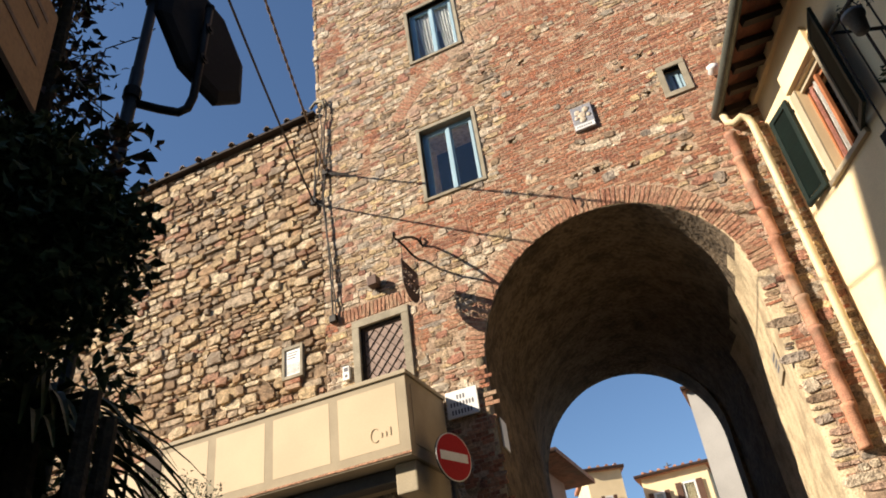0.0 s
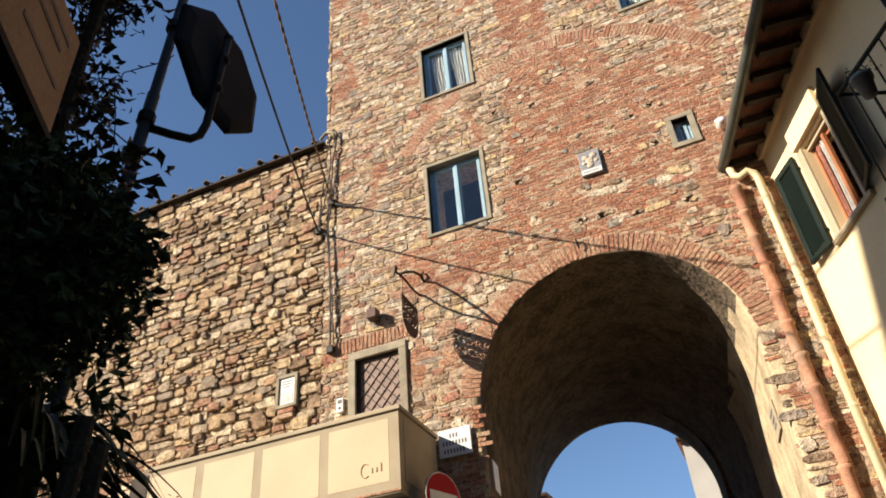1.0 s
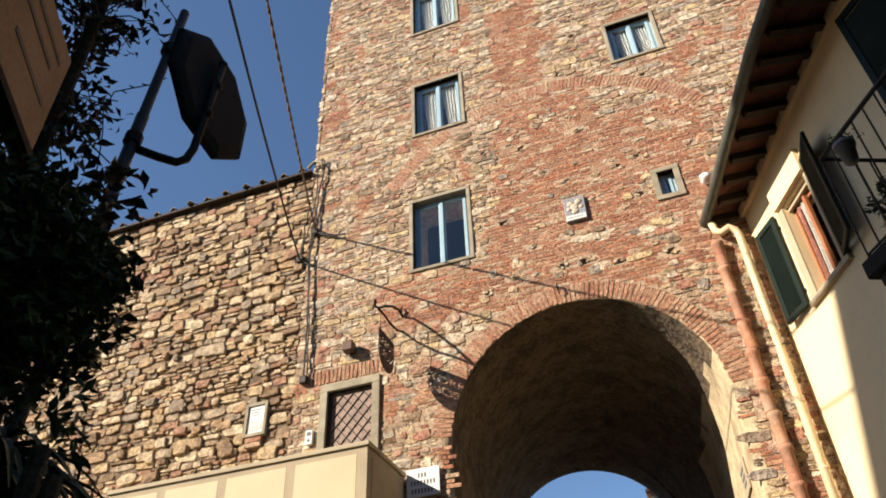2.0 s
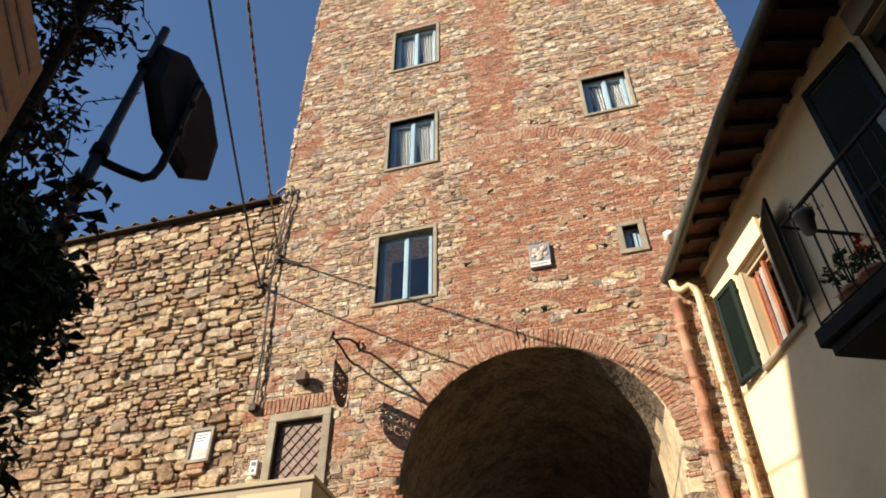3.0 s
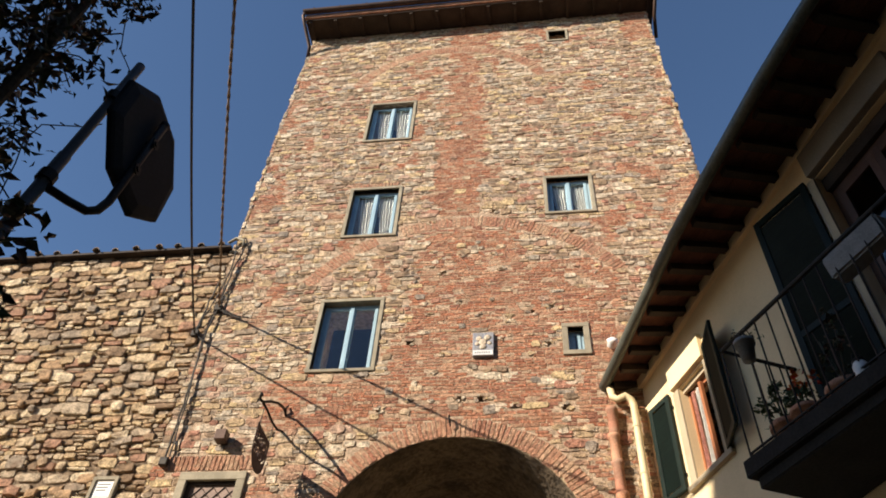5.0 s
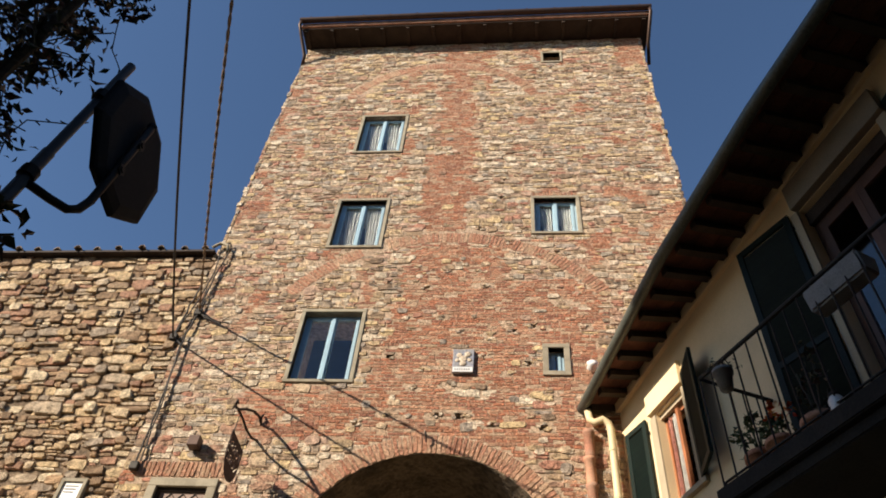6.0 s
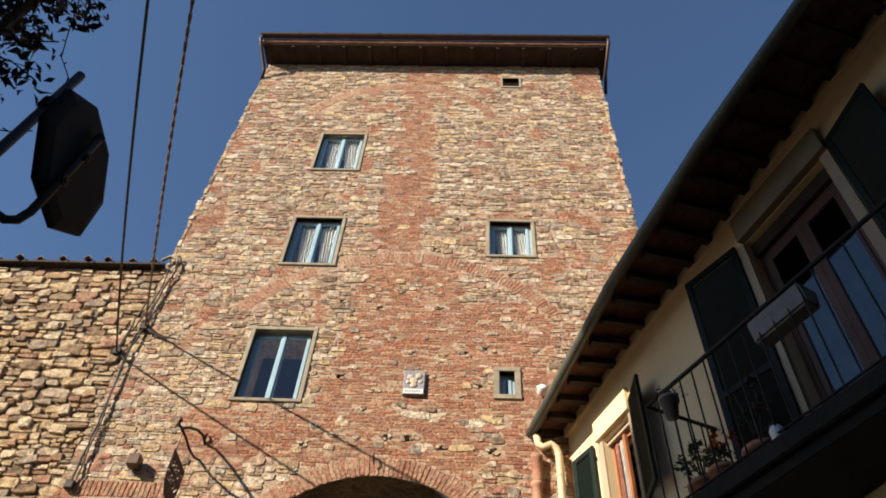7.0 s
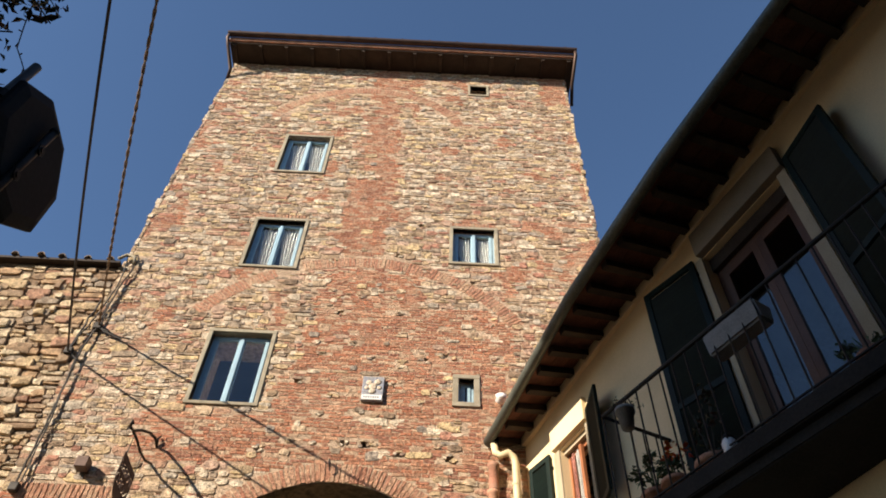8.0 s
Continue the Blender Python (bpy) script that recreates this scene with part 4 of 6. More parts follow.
def build_balcony_door():
    w = empty("balcony_door", parent=house)
    w["label"] = "brown wooden double balcony door with glass panes"
    a, b, c, d = BALC_DOOR
    top = 7.92
    part("roller_box", boxed(a - 0.02, b + 0.13, -0.09, 0.06, 8.245, 8.61, bevel=0.01), BLINDBOX, w, "taupe roller-blind box over the door")
    part("jamb", boxed(a - 0.10, a - 0.001, -0.03, 0.06, c, 8.24), TRIM, w)
    part("jamb", boxed(b + 0.001, b + 0.12, -0.03, 0.06, c, 8.24), TRIM, w)
    part("roller_slot", boxed(a, b, 0.08, 0.30, 8.05, 8.23), DARKWOOD, w)
    part("frame", box(box(boxed(a, a + 0.07, 0.14, 0.22, c, 8.05), b - 0.07, b, 0.14, 0.22, c, 8.05), a + 0.07, b - 0.07, 0.14, 0.22, 7.97, 8.05), BROWNWOOD, w)
    mid = (a + b) / 2
    for xa, xb in ((a + 0.07, mid), (mid, b - 0.07)):
        s = 0.085
        yl = 0.12
        part("leaf", box(box(box(boxed(xa, xa + s, yl, yl + 0.05, c, 7.965, bevel=0.006), xb - s, xb, yl, yl + 0.05, c, 7.965, bevel=0.006), xa + s, xb - s, yl, yl + 0.05, c, c + 0.45), xa + s, xb - s, yl, yl + 0.05, 7.87, 7.965), BROWNWOOD, w)
        part("pane", boxed(xa + s, xb - s, yl + 0.02, yl + 0.026, c + 0.45, 7.87), GLASS, w).visible_shadow = False
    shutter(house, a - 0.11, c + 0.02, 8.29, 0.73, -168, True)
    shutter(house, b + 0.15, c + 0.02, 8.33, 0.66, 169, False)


build_balcony_door()

# the balcony: its edge runs a little nearer to the wall towards the street
B0 = Vector((1.655, 6.09, 0))
BDIR = Vector((0.49, -0.872, 0)).normalized()
SLAB_LO, SLAB_HI, RAIL_Z = 5.02, 5.30, 6.52
INV = HOUSE.inverted()


def bal(s, z, inset=0.0):
    n = Vector((-BDIR.y, BDIR.x, 0))
    return INV @ (B0 + BDIR * s + n * inset + Vector((0, 0, z)))


def build_balcony():
    b = empty("balcony", parent=house)
    b["label"] = "grey balcony slab with a black iron railing"
    length = 6.5
    bm = bmesh.new()
    for k, (lo, hi, ins) in enumerate(((SLAB_LO, 5.13, 0.06), (5.13, SLAB_HI, 0.0))):
        p, q = bal(0 + ins, lo, ins), bal(length, lo, ins)
        outline = [p, q, Vector((q.x, 0.0, lo)), Vector((p.x, 0.0, lo))]
        lo_v = [bm.verts.new(v) for v in outline]
        hi_v = [bm.verts.new(Vector((v.x, v.y, hi))) for v in outline]
        bm.faces.new(lo_v)
        bm.faces.new(hi_v[::-1])
        for i in range(4):
            bm.faces.new((lo_v[i], hi_v[i], hi_v[(i + 1) % 4], lo_v[(i + 1) % 4]))
    bmesh.ops.bevel(bm, geom=bm.edges[:], offset=0.012, segments=2, affect="EDGES")
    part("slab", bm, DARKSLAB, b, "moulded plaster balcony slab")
    ins = 0.06
    part("handrail", tubed([Vector((bal(ins, RAIL_Z, ins).x, -0.02, RAIL_Z)), bal(ins, RAIL_Z, ins), bal(length, RAIL_Z, ins)], 0.022, 8), IRON, b)
    part("low_rail", tubed([Vector((bal(ins, 5.36, ins).x, -0.02, 5.36)), bal(ins, 5.36, ins), bal(length, 5.36, ins)], 0.012, 6), IRON, b)
    s = ins
    while s < length:
        part("baluster", tubed([bal(s, SLAB_HI, ins), bal(s, RAIL_Z - 0.01, ins)], 0.0085, 6), IRON, b)
        s += 0.165
    corner = bal(ins, 0, ins)
    y = corner.y + 0.16
    while y < -0.05:
        part("baluster", tubed([(corner.x, y, SLAB_HI), (corner.x, y, RAIL_Z - 0.01)], 0.0085, 6), IRON, b)
        y += 0.16


build_balcony()


def leaf_cloud(rng, centre, radii, count, size, flat=1.6, droop=0.3, holes=0.0):
    """A mass of small folded leaves round clumps inside an ellipsoid."""
    bm = bmesh.new()
    clumps = []
    while len(clumps) < max(5, count // 45):
        p = Vector((rng.uniform(-1, 1), rng.uniform(-1, 1), rng.uniform(-1, 1)))
        if p.length < 1 and p.length > 0.35:
            clumps.append((Vector((p.x * radii[0], p.y * radii[1], p.z * radii[2])), rng.uniform(0.12, 0.3) * min(radii)))
    for _ in range(count):
        c, r = clumps[rng.randrange(len(clumps))]
        p = Vector(centre) + c + Vector((rng.gauss(0, r), rng.gauss(0, r), rng.gauss(0, r)))
        add_leaf(bm, rng, p, size * rng.uniform(0.6, 1.3), flat, droop)
    return bm


def add_leaf(bm, rng, p, s, flat, droop):
    d = Vector((rng.gauss(0, 1), rng.gauss(0, 1), rng.gauss(-droop, 0.6))).normalized()
    side = d.cross(Vector((rng.gauss(0, 1), rng.gauss(0, 1), rng.gauss(0, 1)))).normalized()
    up = d.cross(side)
    w = s / flat / 2
    a, b = bm.verts.new(p), bm.verts.new(p + d * s - up * s * 0.15)
    m = bm.verts.new(p + d * s * 0.5)
    l, r = bm.verts.new(p + d * s * 0.45 + side * w + up * w * 0.4), bm.verts.new(p + d * s * 0.45 - side * w + up * w * 0.4)
    bm.faces.new((a, l, m))
    bm.faces.new((l, b, m))
    bm.faces.new((a, m, r))
    bm.faces.new((m, b, r))


def lathe(profile, n=16):
    bm = bmesh.new()
    rows = [[bm.verts.new((r * math.cos(2 * math.pi * k / n), r * math.sin(2 * math.pi * k / n), z)) for k in range(n)] for r, z in profile]
    for a, b in zip(rows, rows[1:]):
        for k in range(n):
            bm.faces.new((a[k], a[(k + 1) % n], b[(k + 1) % n], b[k]))
    bm.faces.new(rows[0][::-1])
    bm.faces.new(rows[-1])
    return bm


POT = [(0.075, 0.0), (0.11, 0.17), (0.125, 0.17), (0.125, 0.21), (0.108, 0.21), (0.10, 0.18), (0.0005, 0.18)]


def potted(name, label, s, inset, size, leaf, count, spread, leaf_size, seed, pot_mat=TERRA):
    p = HOUSE @ bal(s, SLAB_HI, inset)
    g = tagged(empty(name, Matrix.Translation(p)), label, "plant", "pots on the balcony")
    part("pot", lathe([(r * size, z * size) for r, z in POT]), pot_mat, g, smooth=True)
    rng = random.Random(seed)
    bm = leaf_cloud(rng, (0, 0, 0.21 * size + spread[2] * 0.8), spread, count, leaf_size, 2.0)
    for k in range(7):
        a = rng.uniform(0, 6.28)
        tube(bm, [(0, 0, 0.15 * size), (math.cos(a) * spread[0] * 0.5, math.sin(a) * spread[1] * 0.5, 0.21 * size + spread[2] * 1.3)], 0.005, 5)
    part("foliage", bm, leaf, g)
    return g


potted("potted_plant", "leafy potted plant on the balcony slab", 0.35, 0.28, 1.2, LEAFDARK, 260, (0.16, 0.16, 0.22), 0.07, 21)
potted("potted_plant", "twiggy potted shrub on the balcony slab", 0.95, 0.40, 1.4, LEAFPURPLE, 150, (0.22, 0.22, 0.45), 0.06, 22)
red_pot = potted("potted_flower", "red flowering plant in a terracotta pot", 0.62, 0.25, 1.1, LEAFDARK, 140, (0.13, 0.13, 0.2), 0.06, 23)
part("flowers", leaf_cloud(random.Random(24), (0, 0, 0.45), (0.12, 0.12, 0.12), 90, 0.05, 1.2), FLOWER, red_pot, "red and orange petals")["kind"] = "stuff"
potted("potted_plant", "low potted plant by the balcony door", 2.6, 0.35, 1.1, LEAFDARK, 220, (0.2, 0.2, 0.13), 0.06, 25)
potted("potted_plant", "succulent in a pot on the balcony slab", 3.15, 0.25, 1.0, LEAFSTRAP, 120, (0.14, 0.14, 0.12), 0.10, 26)
potted("potted_plant", "leafy potted plant at the balcony's far part", 3.7, 0.3, 1.2, LEAFDARK, 220, (0.2, 0.2, 0.2), 0.07, 27)


def railing_planter(s, seed):
    p = HOUSE @ bal(s, 6.29, 0.15)
    turn = math.degrees(math.atan2(BDIR.y, BDIR.x))
    g = tagged(empty("railing_planter", pose(*p, 0, 0, turn)), "pale plastic planter hung on the balcony railing", "planter", "planters on the railing")
    bm = bmesh.new()
    prism(bm, [(-0.085, -0.04), (0.085, -0.04), (0.125, 0.18), (-0.125, 0.18)], -0.30, 0.30, Matrix.Rotation(radians(90), 4, "Z"))
    bmesh.ops.bevel(bm, geom=bm.edges[:], offset=0.02, segments=2, affect="EDGES")
    part("trough", bm, GREYPOT, g)
    for x in (-0.2, 0.2):
        part("hook", tubed([(x, 0.09, 0.10), (x, 0.13, 0.18), (x, 0.10, 0.32), (x, 0.05, 0.33)], 0.006, 6), IRON, g)
    rng = random.Random(seed)
    bm = leaf_cloud(rng, (0.05, 0, 0.22), (0.24, 0.05, 0.07), 90, 0.05, 2.0)
    for k in range(5):
        x = rng.uniform(-0.2, 0.25)
        tube(bm, [(x, 0, 0.15), (x + rng.uniform(-0.04, 0.04), rng.uniform(-0.04, 0.04), 0.32)], 0.007, 5)
    part("foliage", bm, LEAFDARK, g)


railing_planter(1.76, 31)
railing_planter(3.75, 32)


def hanging_pot():
    p = HOUSE @ bal(0.42, 6.22, 0.0)
    g = tagged(empty("hanging_pot", Matrix.Translation(p)), "dusty blue-grey pot hung on the railing", "pot")
    part("pot", lathe([(0.06, -0.10), (0.085, 0.08), (0.098, 0.08), (0.098, 0.12), (0.085, 0.12), (0.0005, 0.10)]), GREYPOT, g, smooth=True)
    part("hook", tubed([(0.1, 0, 0.13), (0.06, 0.03, 0.30), (0.02, 0.06, 0.31)], 0.006, 6), IRON, g)
    part("twigs", leaf_cloud(random.Random(33), (0, 0, 0.2), (0.1, 0.1, 0.1), 40, 0.05, 2.4), LEAFPURPLE, g)["kind"] = "stuff"


hanging_pot()


def glass_lantern():
    p = HOUSE @ bal(1.35, SLAB_HI, 0.10)
    g = tagged(empty("lantern", Matrix.Translation(p)), "small pale glass lantern on the balcony slab", "lantern")
    part("jar", lathe([(0.05, 0.0), (0.06, 0.02), (0.06, 0.12), (0.045, 0.15)], 14), WHITE, g, smooth=True)
    part("lid", lathe([(0.048, 0.15), (0.05, 0.17), (0.02, 0.20)], 14), IRON, g)
    part("handle", tubed([(-0.045, 0, 0.16), (-0.03, 0, 0.24), (0.03, 0, 0.24), (0.045, 0, 0.16)], 0.004, 6), IRON, g)


glass_lantern()


def rain_pipe():
    """The ivory downpipe in the corner between house and tower."""
    g = tagged(empty("downpipe"), "ivory painted rain downpipe with clamps", "pipe")
    x = 1.21
    y = 8.86
    e = Vector(EAVE[0])
    pts = [(e.x + 0.02, e.y - 0.10, e.z + 0.02), (e.x + 0.04, e.y - 0.10, e.z - 0.13), (e.x + 0.10, e.y - 0.12, e.z - 0.20), (x - 0.10, y - 0.02, 8.06), (x - 0.02, y, 8.0), (x, y, 7.9), (x - 0.005, y, 6.0), (x - 0.01, y, 1.9)]
    part("pipe", tubed(pts, 0.052, 12), IVORY, g, smooth=True)
    for z in (7.55, 6.85, 6.3, 5.4, 4.6):
        part("clamp", lathe([(0.058, 0), (0.058, 0.035)], 12), IVORY, g, "", Matrix.Translation((x - 0.003, y, z)))
    part("tie_bar", tubed([(0.78, 8.93, 6.22), (1.30, 8.80, 6.14)], 0.008, 6), IRON, g)
    g = tagged(empty("drainpipe"), "old terracotta drainpipe built of socketed lengths", "pipe")
    z = 7.92
    rng = random.Random(8)
    while z > 3.6:
        h = rng.uniform(0.40, 0.50)
        part("pipe_length", lathe([(0.074, -h), (0.069, -h + 0.02), (0.071, -0.07), (0.083, -0.055), (0.085, 0.0)], 14), TERRA, g, "", pose(0.90 + rng.uniform(-0.012, 0.012), 8.94, z, rng.uniform(-1.5, 1.5), rng.uniform(-1.5, 1.5), 0), smooth=True)
        z -= h
    p = tagged(empty("insulator"), "white round porcelain insulator on the tower face", "insulator")
    part("body", lathe([(0.05, -0.04), (0.09, 0.0), (0.07, 0.05), (0.09, 0.09), (0.04, 0.12)], 14), WHITE, p, "", pose(1.05, 8.93, 9.05, 60, 0, 0), smooth=True)


rain_pipe()


# ---- the shop front box beside the gate ----
def build_fascia():
    x0, x1, y0, z0, z1 = -7.55, -3.76, 7.78, 4.40, 5.44
    g = tagged(empty("shop_canopy"), "boxed shop canopy with cream panels and taupe battens", "canopy")
    part("body", boxed(x0, x1, y0 + 0.02, FRONT - 0.06, z0, z1 - 0.06), TRIM, g)
    part("top_board", boxed(x0 - 0.02, x1 + 0.03, y0 - 0.01, FRONT - 0.06, z1 - 0.056, z1, bevel=0.008), TRIM, g)
    part("bottom_board", boxed(x0 - 0.02, x1 + 0.02, y0 - 0.02, FRONT - 0.06, z0 - 0.05, z0 - 0.003, bevel=0.008), TRIM, g)
    part("drip_strip", boxed(x0 - 0.02, x1 + 0.03, y0 - 0.035, y0 - 0.0205, z0 - 0.03, z0 - 0.005), BRICK, g)
    n = 4
    edges = [(-7.50, -6.76), (-6.63, -5.84), (-5.71, -4.86), (-4.73, -3.90)]
    for a, b in edges:
        part("panel", boxed(a, b, y0 + 0.0175, y0 + 0.03, z0 + 0.12, z1 - 0.14, bevel=0.001), PANEL, g)
    part("side_panel", boxed(x1 - 0.02, x1 + 0.008, y0 + 0.15, FRONT - 0.25, z0 + 0.12, z1 - 0.16, bevel=0.004), TRIM, g)
    # the maker's mark as plain strokes: a large round stroke and three small uprights
    arc = [(-4.22 + 0.06 * math.cos(a), y0 + 0.013, 4.70 + 0.085 * math.sin(a)) for a in (math.radians(50 + 260 * k / 14) for k in range(15))]
    part("mark", tubed(arc, 0.005, 6), BRONZEPRINT, g, "plain bronze strokes of the shop's mark")
    for x, h in ((-4.13, 0.06), (-4.07, 0.06), (-4.01, 0.10)):
        part("mark", boxed(x - 0.007, x + 0.007, y0 + 0.009, y0 + 0.016, 4.66, 4.66 + h), BRONZEPRINT, g)
    part("bracket", boxed(x1 - 0.30, x1 - 0.02, y0 + 0.15, FRONT - 0.1, z0 - 0.42, z0 - 0.06, bevel=0.02), TRIM, g)
    part("awning_case", boxed(x0 + 0.2, x1 - 0.32, y0 + 0.25, y0 + 0.5, z0 - 0.22, z0 - 0.06, bevel=0.02), GREYPAINT, g)
    for x in (x0 + 0.1, x1 - 0.16):
        part("pier", boxed(x - 0.14, x + 0.14, FRONT - 0.5, FRONT - 0.1, 1.7, z0 - 0.42 if x > -5 else z0 - 0.06), TRIM, g)
    g2 = tagged(empty("side_canopy"), "smaller cream panel box with a dark end beyond the canopy", "canopy")
    part("panel_box", boxed(-9.2, -7.95, 7.9, FRONT - 0.06, 4.3, 5.25, bevel=0.01), PANEL, g2)
    part("dark_end", boxed(-7.93, -7.62, 7.86, FRONT - 0.06, 3.9, 5.38, bevel=0.01), DARKWOOD, g2)
    part("pier", boxed(-8.6, -8.3, FRONT - 0.5, FRONT - 0.1, 1.7, 4.3), TRIM, g2)


build_fascia()


# ---- things on the wall ----
def wall_plaque():
    a, b, c, d = PLAQUE
    g = tagged(empty("framed_notice"), "framed grey notice with a picture on the wall", "sign")
    y = FRONT - 0.06
    part("frame", box(box(box(boxed(a, a + 0.05, y, FRONT + 0.02, c, d, bevel=0.006), b - 0.05, b, y, FRONT + 0.02, c, d, bevel=0.006), a + 0.05, b - 0.05, y, FRONT + 0.02, c, c + 0.05), a + 0.05, b - 0.05, y, FRONT + 0.02, d - 0.05, d), SURROUND, g)
    part("sheet", boxed(a + 0.05, b - 0.05, y + 0.025, FRONT, c + 0.05, d - 0.05), WHITE, g)
    part("picture", boxed(a + 0.08, b - 0.08, y + 0.02, y + 0.026, c + 0.09, c + 0.26), PAPER, g)
    for k in range(3):
        part("print_line", boxed(a + 0.09, b - 0.10 - 0.02 * k, y + 0.021, y + 0.026, d - 0.12 - 0.045 * k, d - 0.105 - 0.045 * k), INK, g)
    t = tagged(empty("brick_patch"), "two red bricks set under the notice", "brick")
    for z in (6.28, 6.36):
        part("brick", boxed(-6.33, -6.06, FRONT - 0.07, FRONT + 0.03, z, z + 0.07, bevel=0.008), BRICK, t)


wall_plaque()


def street_sign():
    g = tagged(empty("street_name_sign"), "white marble street name sign with dark lettering bars", "sign")
    part("slab", boxed(-3.72, -3.26, FRONT - 0.065, FRONT - 0.03, 5.10, 5.48, bevel=0.006), WHITE, g)
    for z, w in ((5.385, 0.14), (5.285, 0.34), (5.175, 0.32)):
        k = -3.49 - w / 2
        while k < -3.49 + w / 2 - 0.02:
            part("letter_bar", boxed(k, k + 0.022, FRONT - 0.068, FRONT - 0.0645, z - 0.03, z + 0.03), INK, g)
            k += 0.045
    h = tagged(empty("jamb_plaque"), "cream plaque with bars of print inside the passage", "sign")
    part("slab", boxed(-0.02, 0.0, -0.26, 0.26, -0.2, 0.2, bevel=0.005), TRIM, h)
    for z in (0.09, 0.0, -0.08):
        part("print_bar", boxed(-0.024, -0.0195, -0.16, 0.10 + z * 0.4, z - 0.02, z + 0.02), INK, h)
    h.matrix_basis = pose(0.44, 9.95, 5.02, 0, 0, 6.5)
    s = tagged(empty("passage_notice"), "small white notice on the passage wall", "sign")
    part("sheet", boxed(0, 0.02, -0.15, 0.15, -0.2, 0.2, bevel=0.004), WHITE, s)
    s.matrix_basis = pose(-3.12, 9.35, 4.85, 0, 0, 6.5)


street_sign()


def no_entry():
    g = tagged(empty("no_entry_sign", pose(-3.43, 8.26, 4.36, 0, 0, 70)), "round red no-entry road sign with white bar", "road sign")
    def disc(r, y0, y1, mat, name, label=""):
        bm = bmesh.new()
        prism(bm, [(r * math.cos(2 * math.pi * k / 48), r * math.sin(2 * math.pi * k / 48)) for k in range(48)], y0, y1)
        part(name, bm, mat, g, label)
    disc(0.30, 0.0, 0.02, GREYPAINT, "back_plate")
    disc(0.298, -0.004, -0.0005, WHITE, "rim", "white reflective rim")
    disc(0.285, -0.008, -0.0045, RED, "face", "red reflective face")
    part("bar", boxed(-0.235, 0.235, -0.012, -0.0085, -0.055, 0.055, bevel=0.002), WHITE, g, "white reflective bar")
    part("pole", tubed([(0, 0.055, 0.25), (0, 0.055, -2.6)], 0.03, 10), GREYPAINT, g)
    for z in (0.12, -0.12):
        part("clamp", boxed(-0.05, 0.05, 0.02, 0.09, z - 0.02, z + 0.02), GREYPAINT, g)


no_entry()


def small_fittings():
    g = tagged(empty("wall_lamp"), "small square brown wall lamp above the door", "lamp")
    part("case", boxed(-4.72, -4.56, FRONT - 0.20, FRONT - 0.04, 7.50, 7.66, bevel=0.008), COPPER, g)
    part("wall_plate", boxed(-4.70, -4.58, FRONT - 0.04, FRONT + 0.0, 7.52, 7.64), IRON, g)
    g = tagged(empty("intercom"), "white doorbell panel beside the door", "intercom")
    part("case", boxed(-5.30, -5.19, FRONT - 0.07, FRONT - 0.02, 6.14, 6.36, bevel=0.008), WHITE, g)
    part("grille", boxed(-5.28, -5.21, FRONT - 0.073, FRONT - 0.0695, 6.27, 6.33), INK, g)
    part("button", boxed(-5.265, -5.225, FRONT - 0.075, FRONT - 0.0695, 6.18, 6.22), GREYPAINT, g)
    # glazed relief tile
    g = tagged(empty("glazed_tile_panel"), "glazed ceramic relief panel in blue and ochre", "plaque")
    a, b, c, d = -1.06, -0.735, 8.955, 9.42
    part("tile", boxed(a, b, FRONT - 0.06, FRONT - 0.01, c, d, bevel=0.008), TILEBLUE, g)
    part("name_strip", boxed(a + 0.01, b - 0.01, FRONT - 0.068, FRONT - 0.0605, c + 0.01, c + 0.10), WHITE, g, "white strip under the relief")
    rng = random.Random(3)
    bm = bmesh.new()
    for x, z, r in ((-0.90, 9.22, 0.11), (-0.96, 9.29, 0.08), (-0.83, 9.31, 0.09), (-0.90, 9.13, 0.09), (-0.80, 9.20, 0.06), (-0.99, 9.19, 0.06)):
        bmesh.ops.create_icosphere(bm, subdivisions=2, radius=1.0, matrix=Matrix.Translation((x, FRONT - 0.065, z)) @ Matrix.Diagonal((r * 0.6, 0.008, r * 0.6, 1)))
    part("relief", bm, TILEGOLD, g, "low ochre relief of plain rounded shapes", smooth=True)
    k = a + 0.04
    while k < b - 0.05:
        part("print_bar", boxed(k, k + 0.016, FRONT - 0.071, FRONT - 0.0675, c + 0.04, c + 0.07), INK, g)
        k += 0.035
    # small iron ring above the arch
    g = tagged(empty("lamp_hook"), "small black iron hook above the arch", "hook")
    part("hook", tubed([(-1.36, FRONT - 0.0, 7.86), (-1.36, FRONT - 0.09, 7.86), (-1.35, FRONT - 0.10, 7.78), (-1.34, FRONT - 0.06, 7.70)], 0.012, 8), IRON, g)


small_fittings()


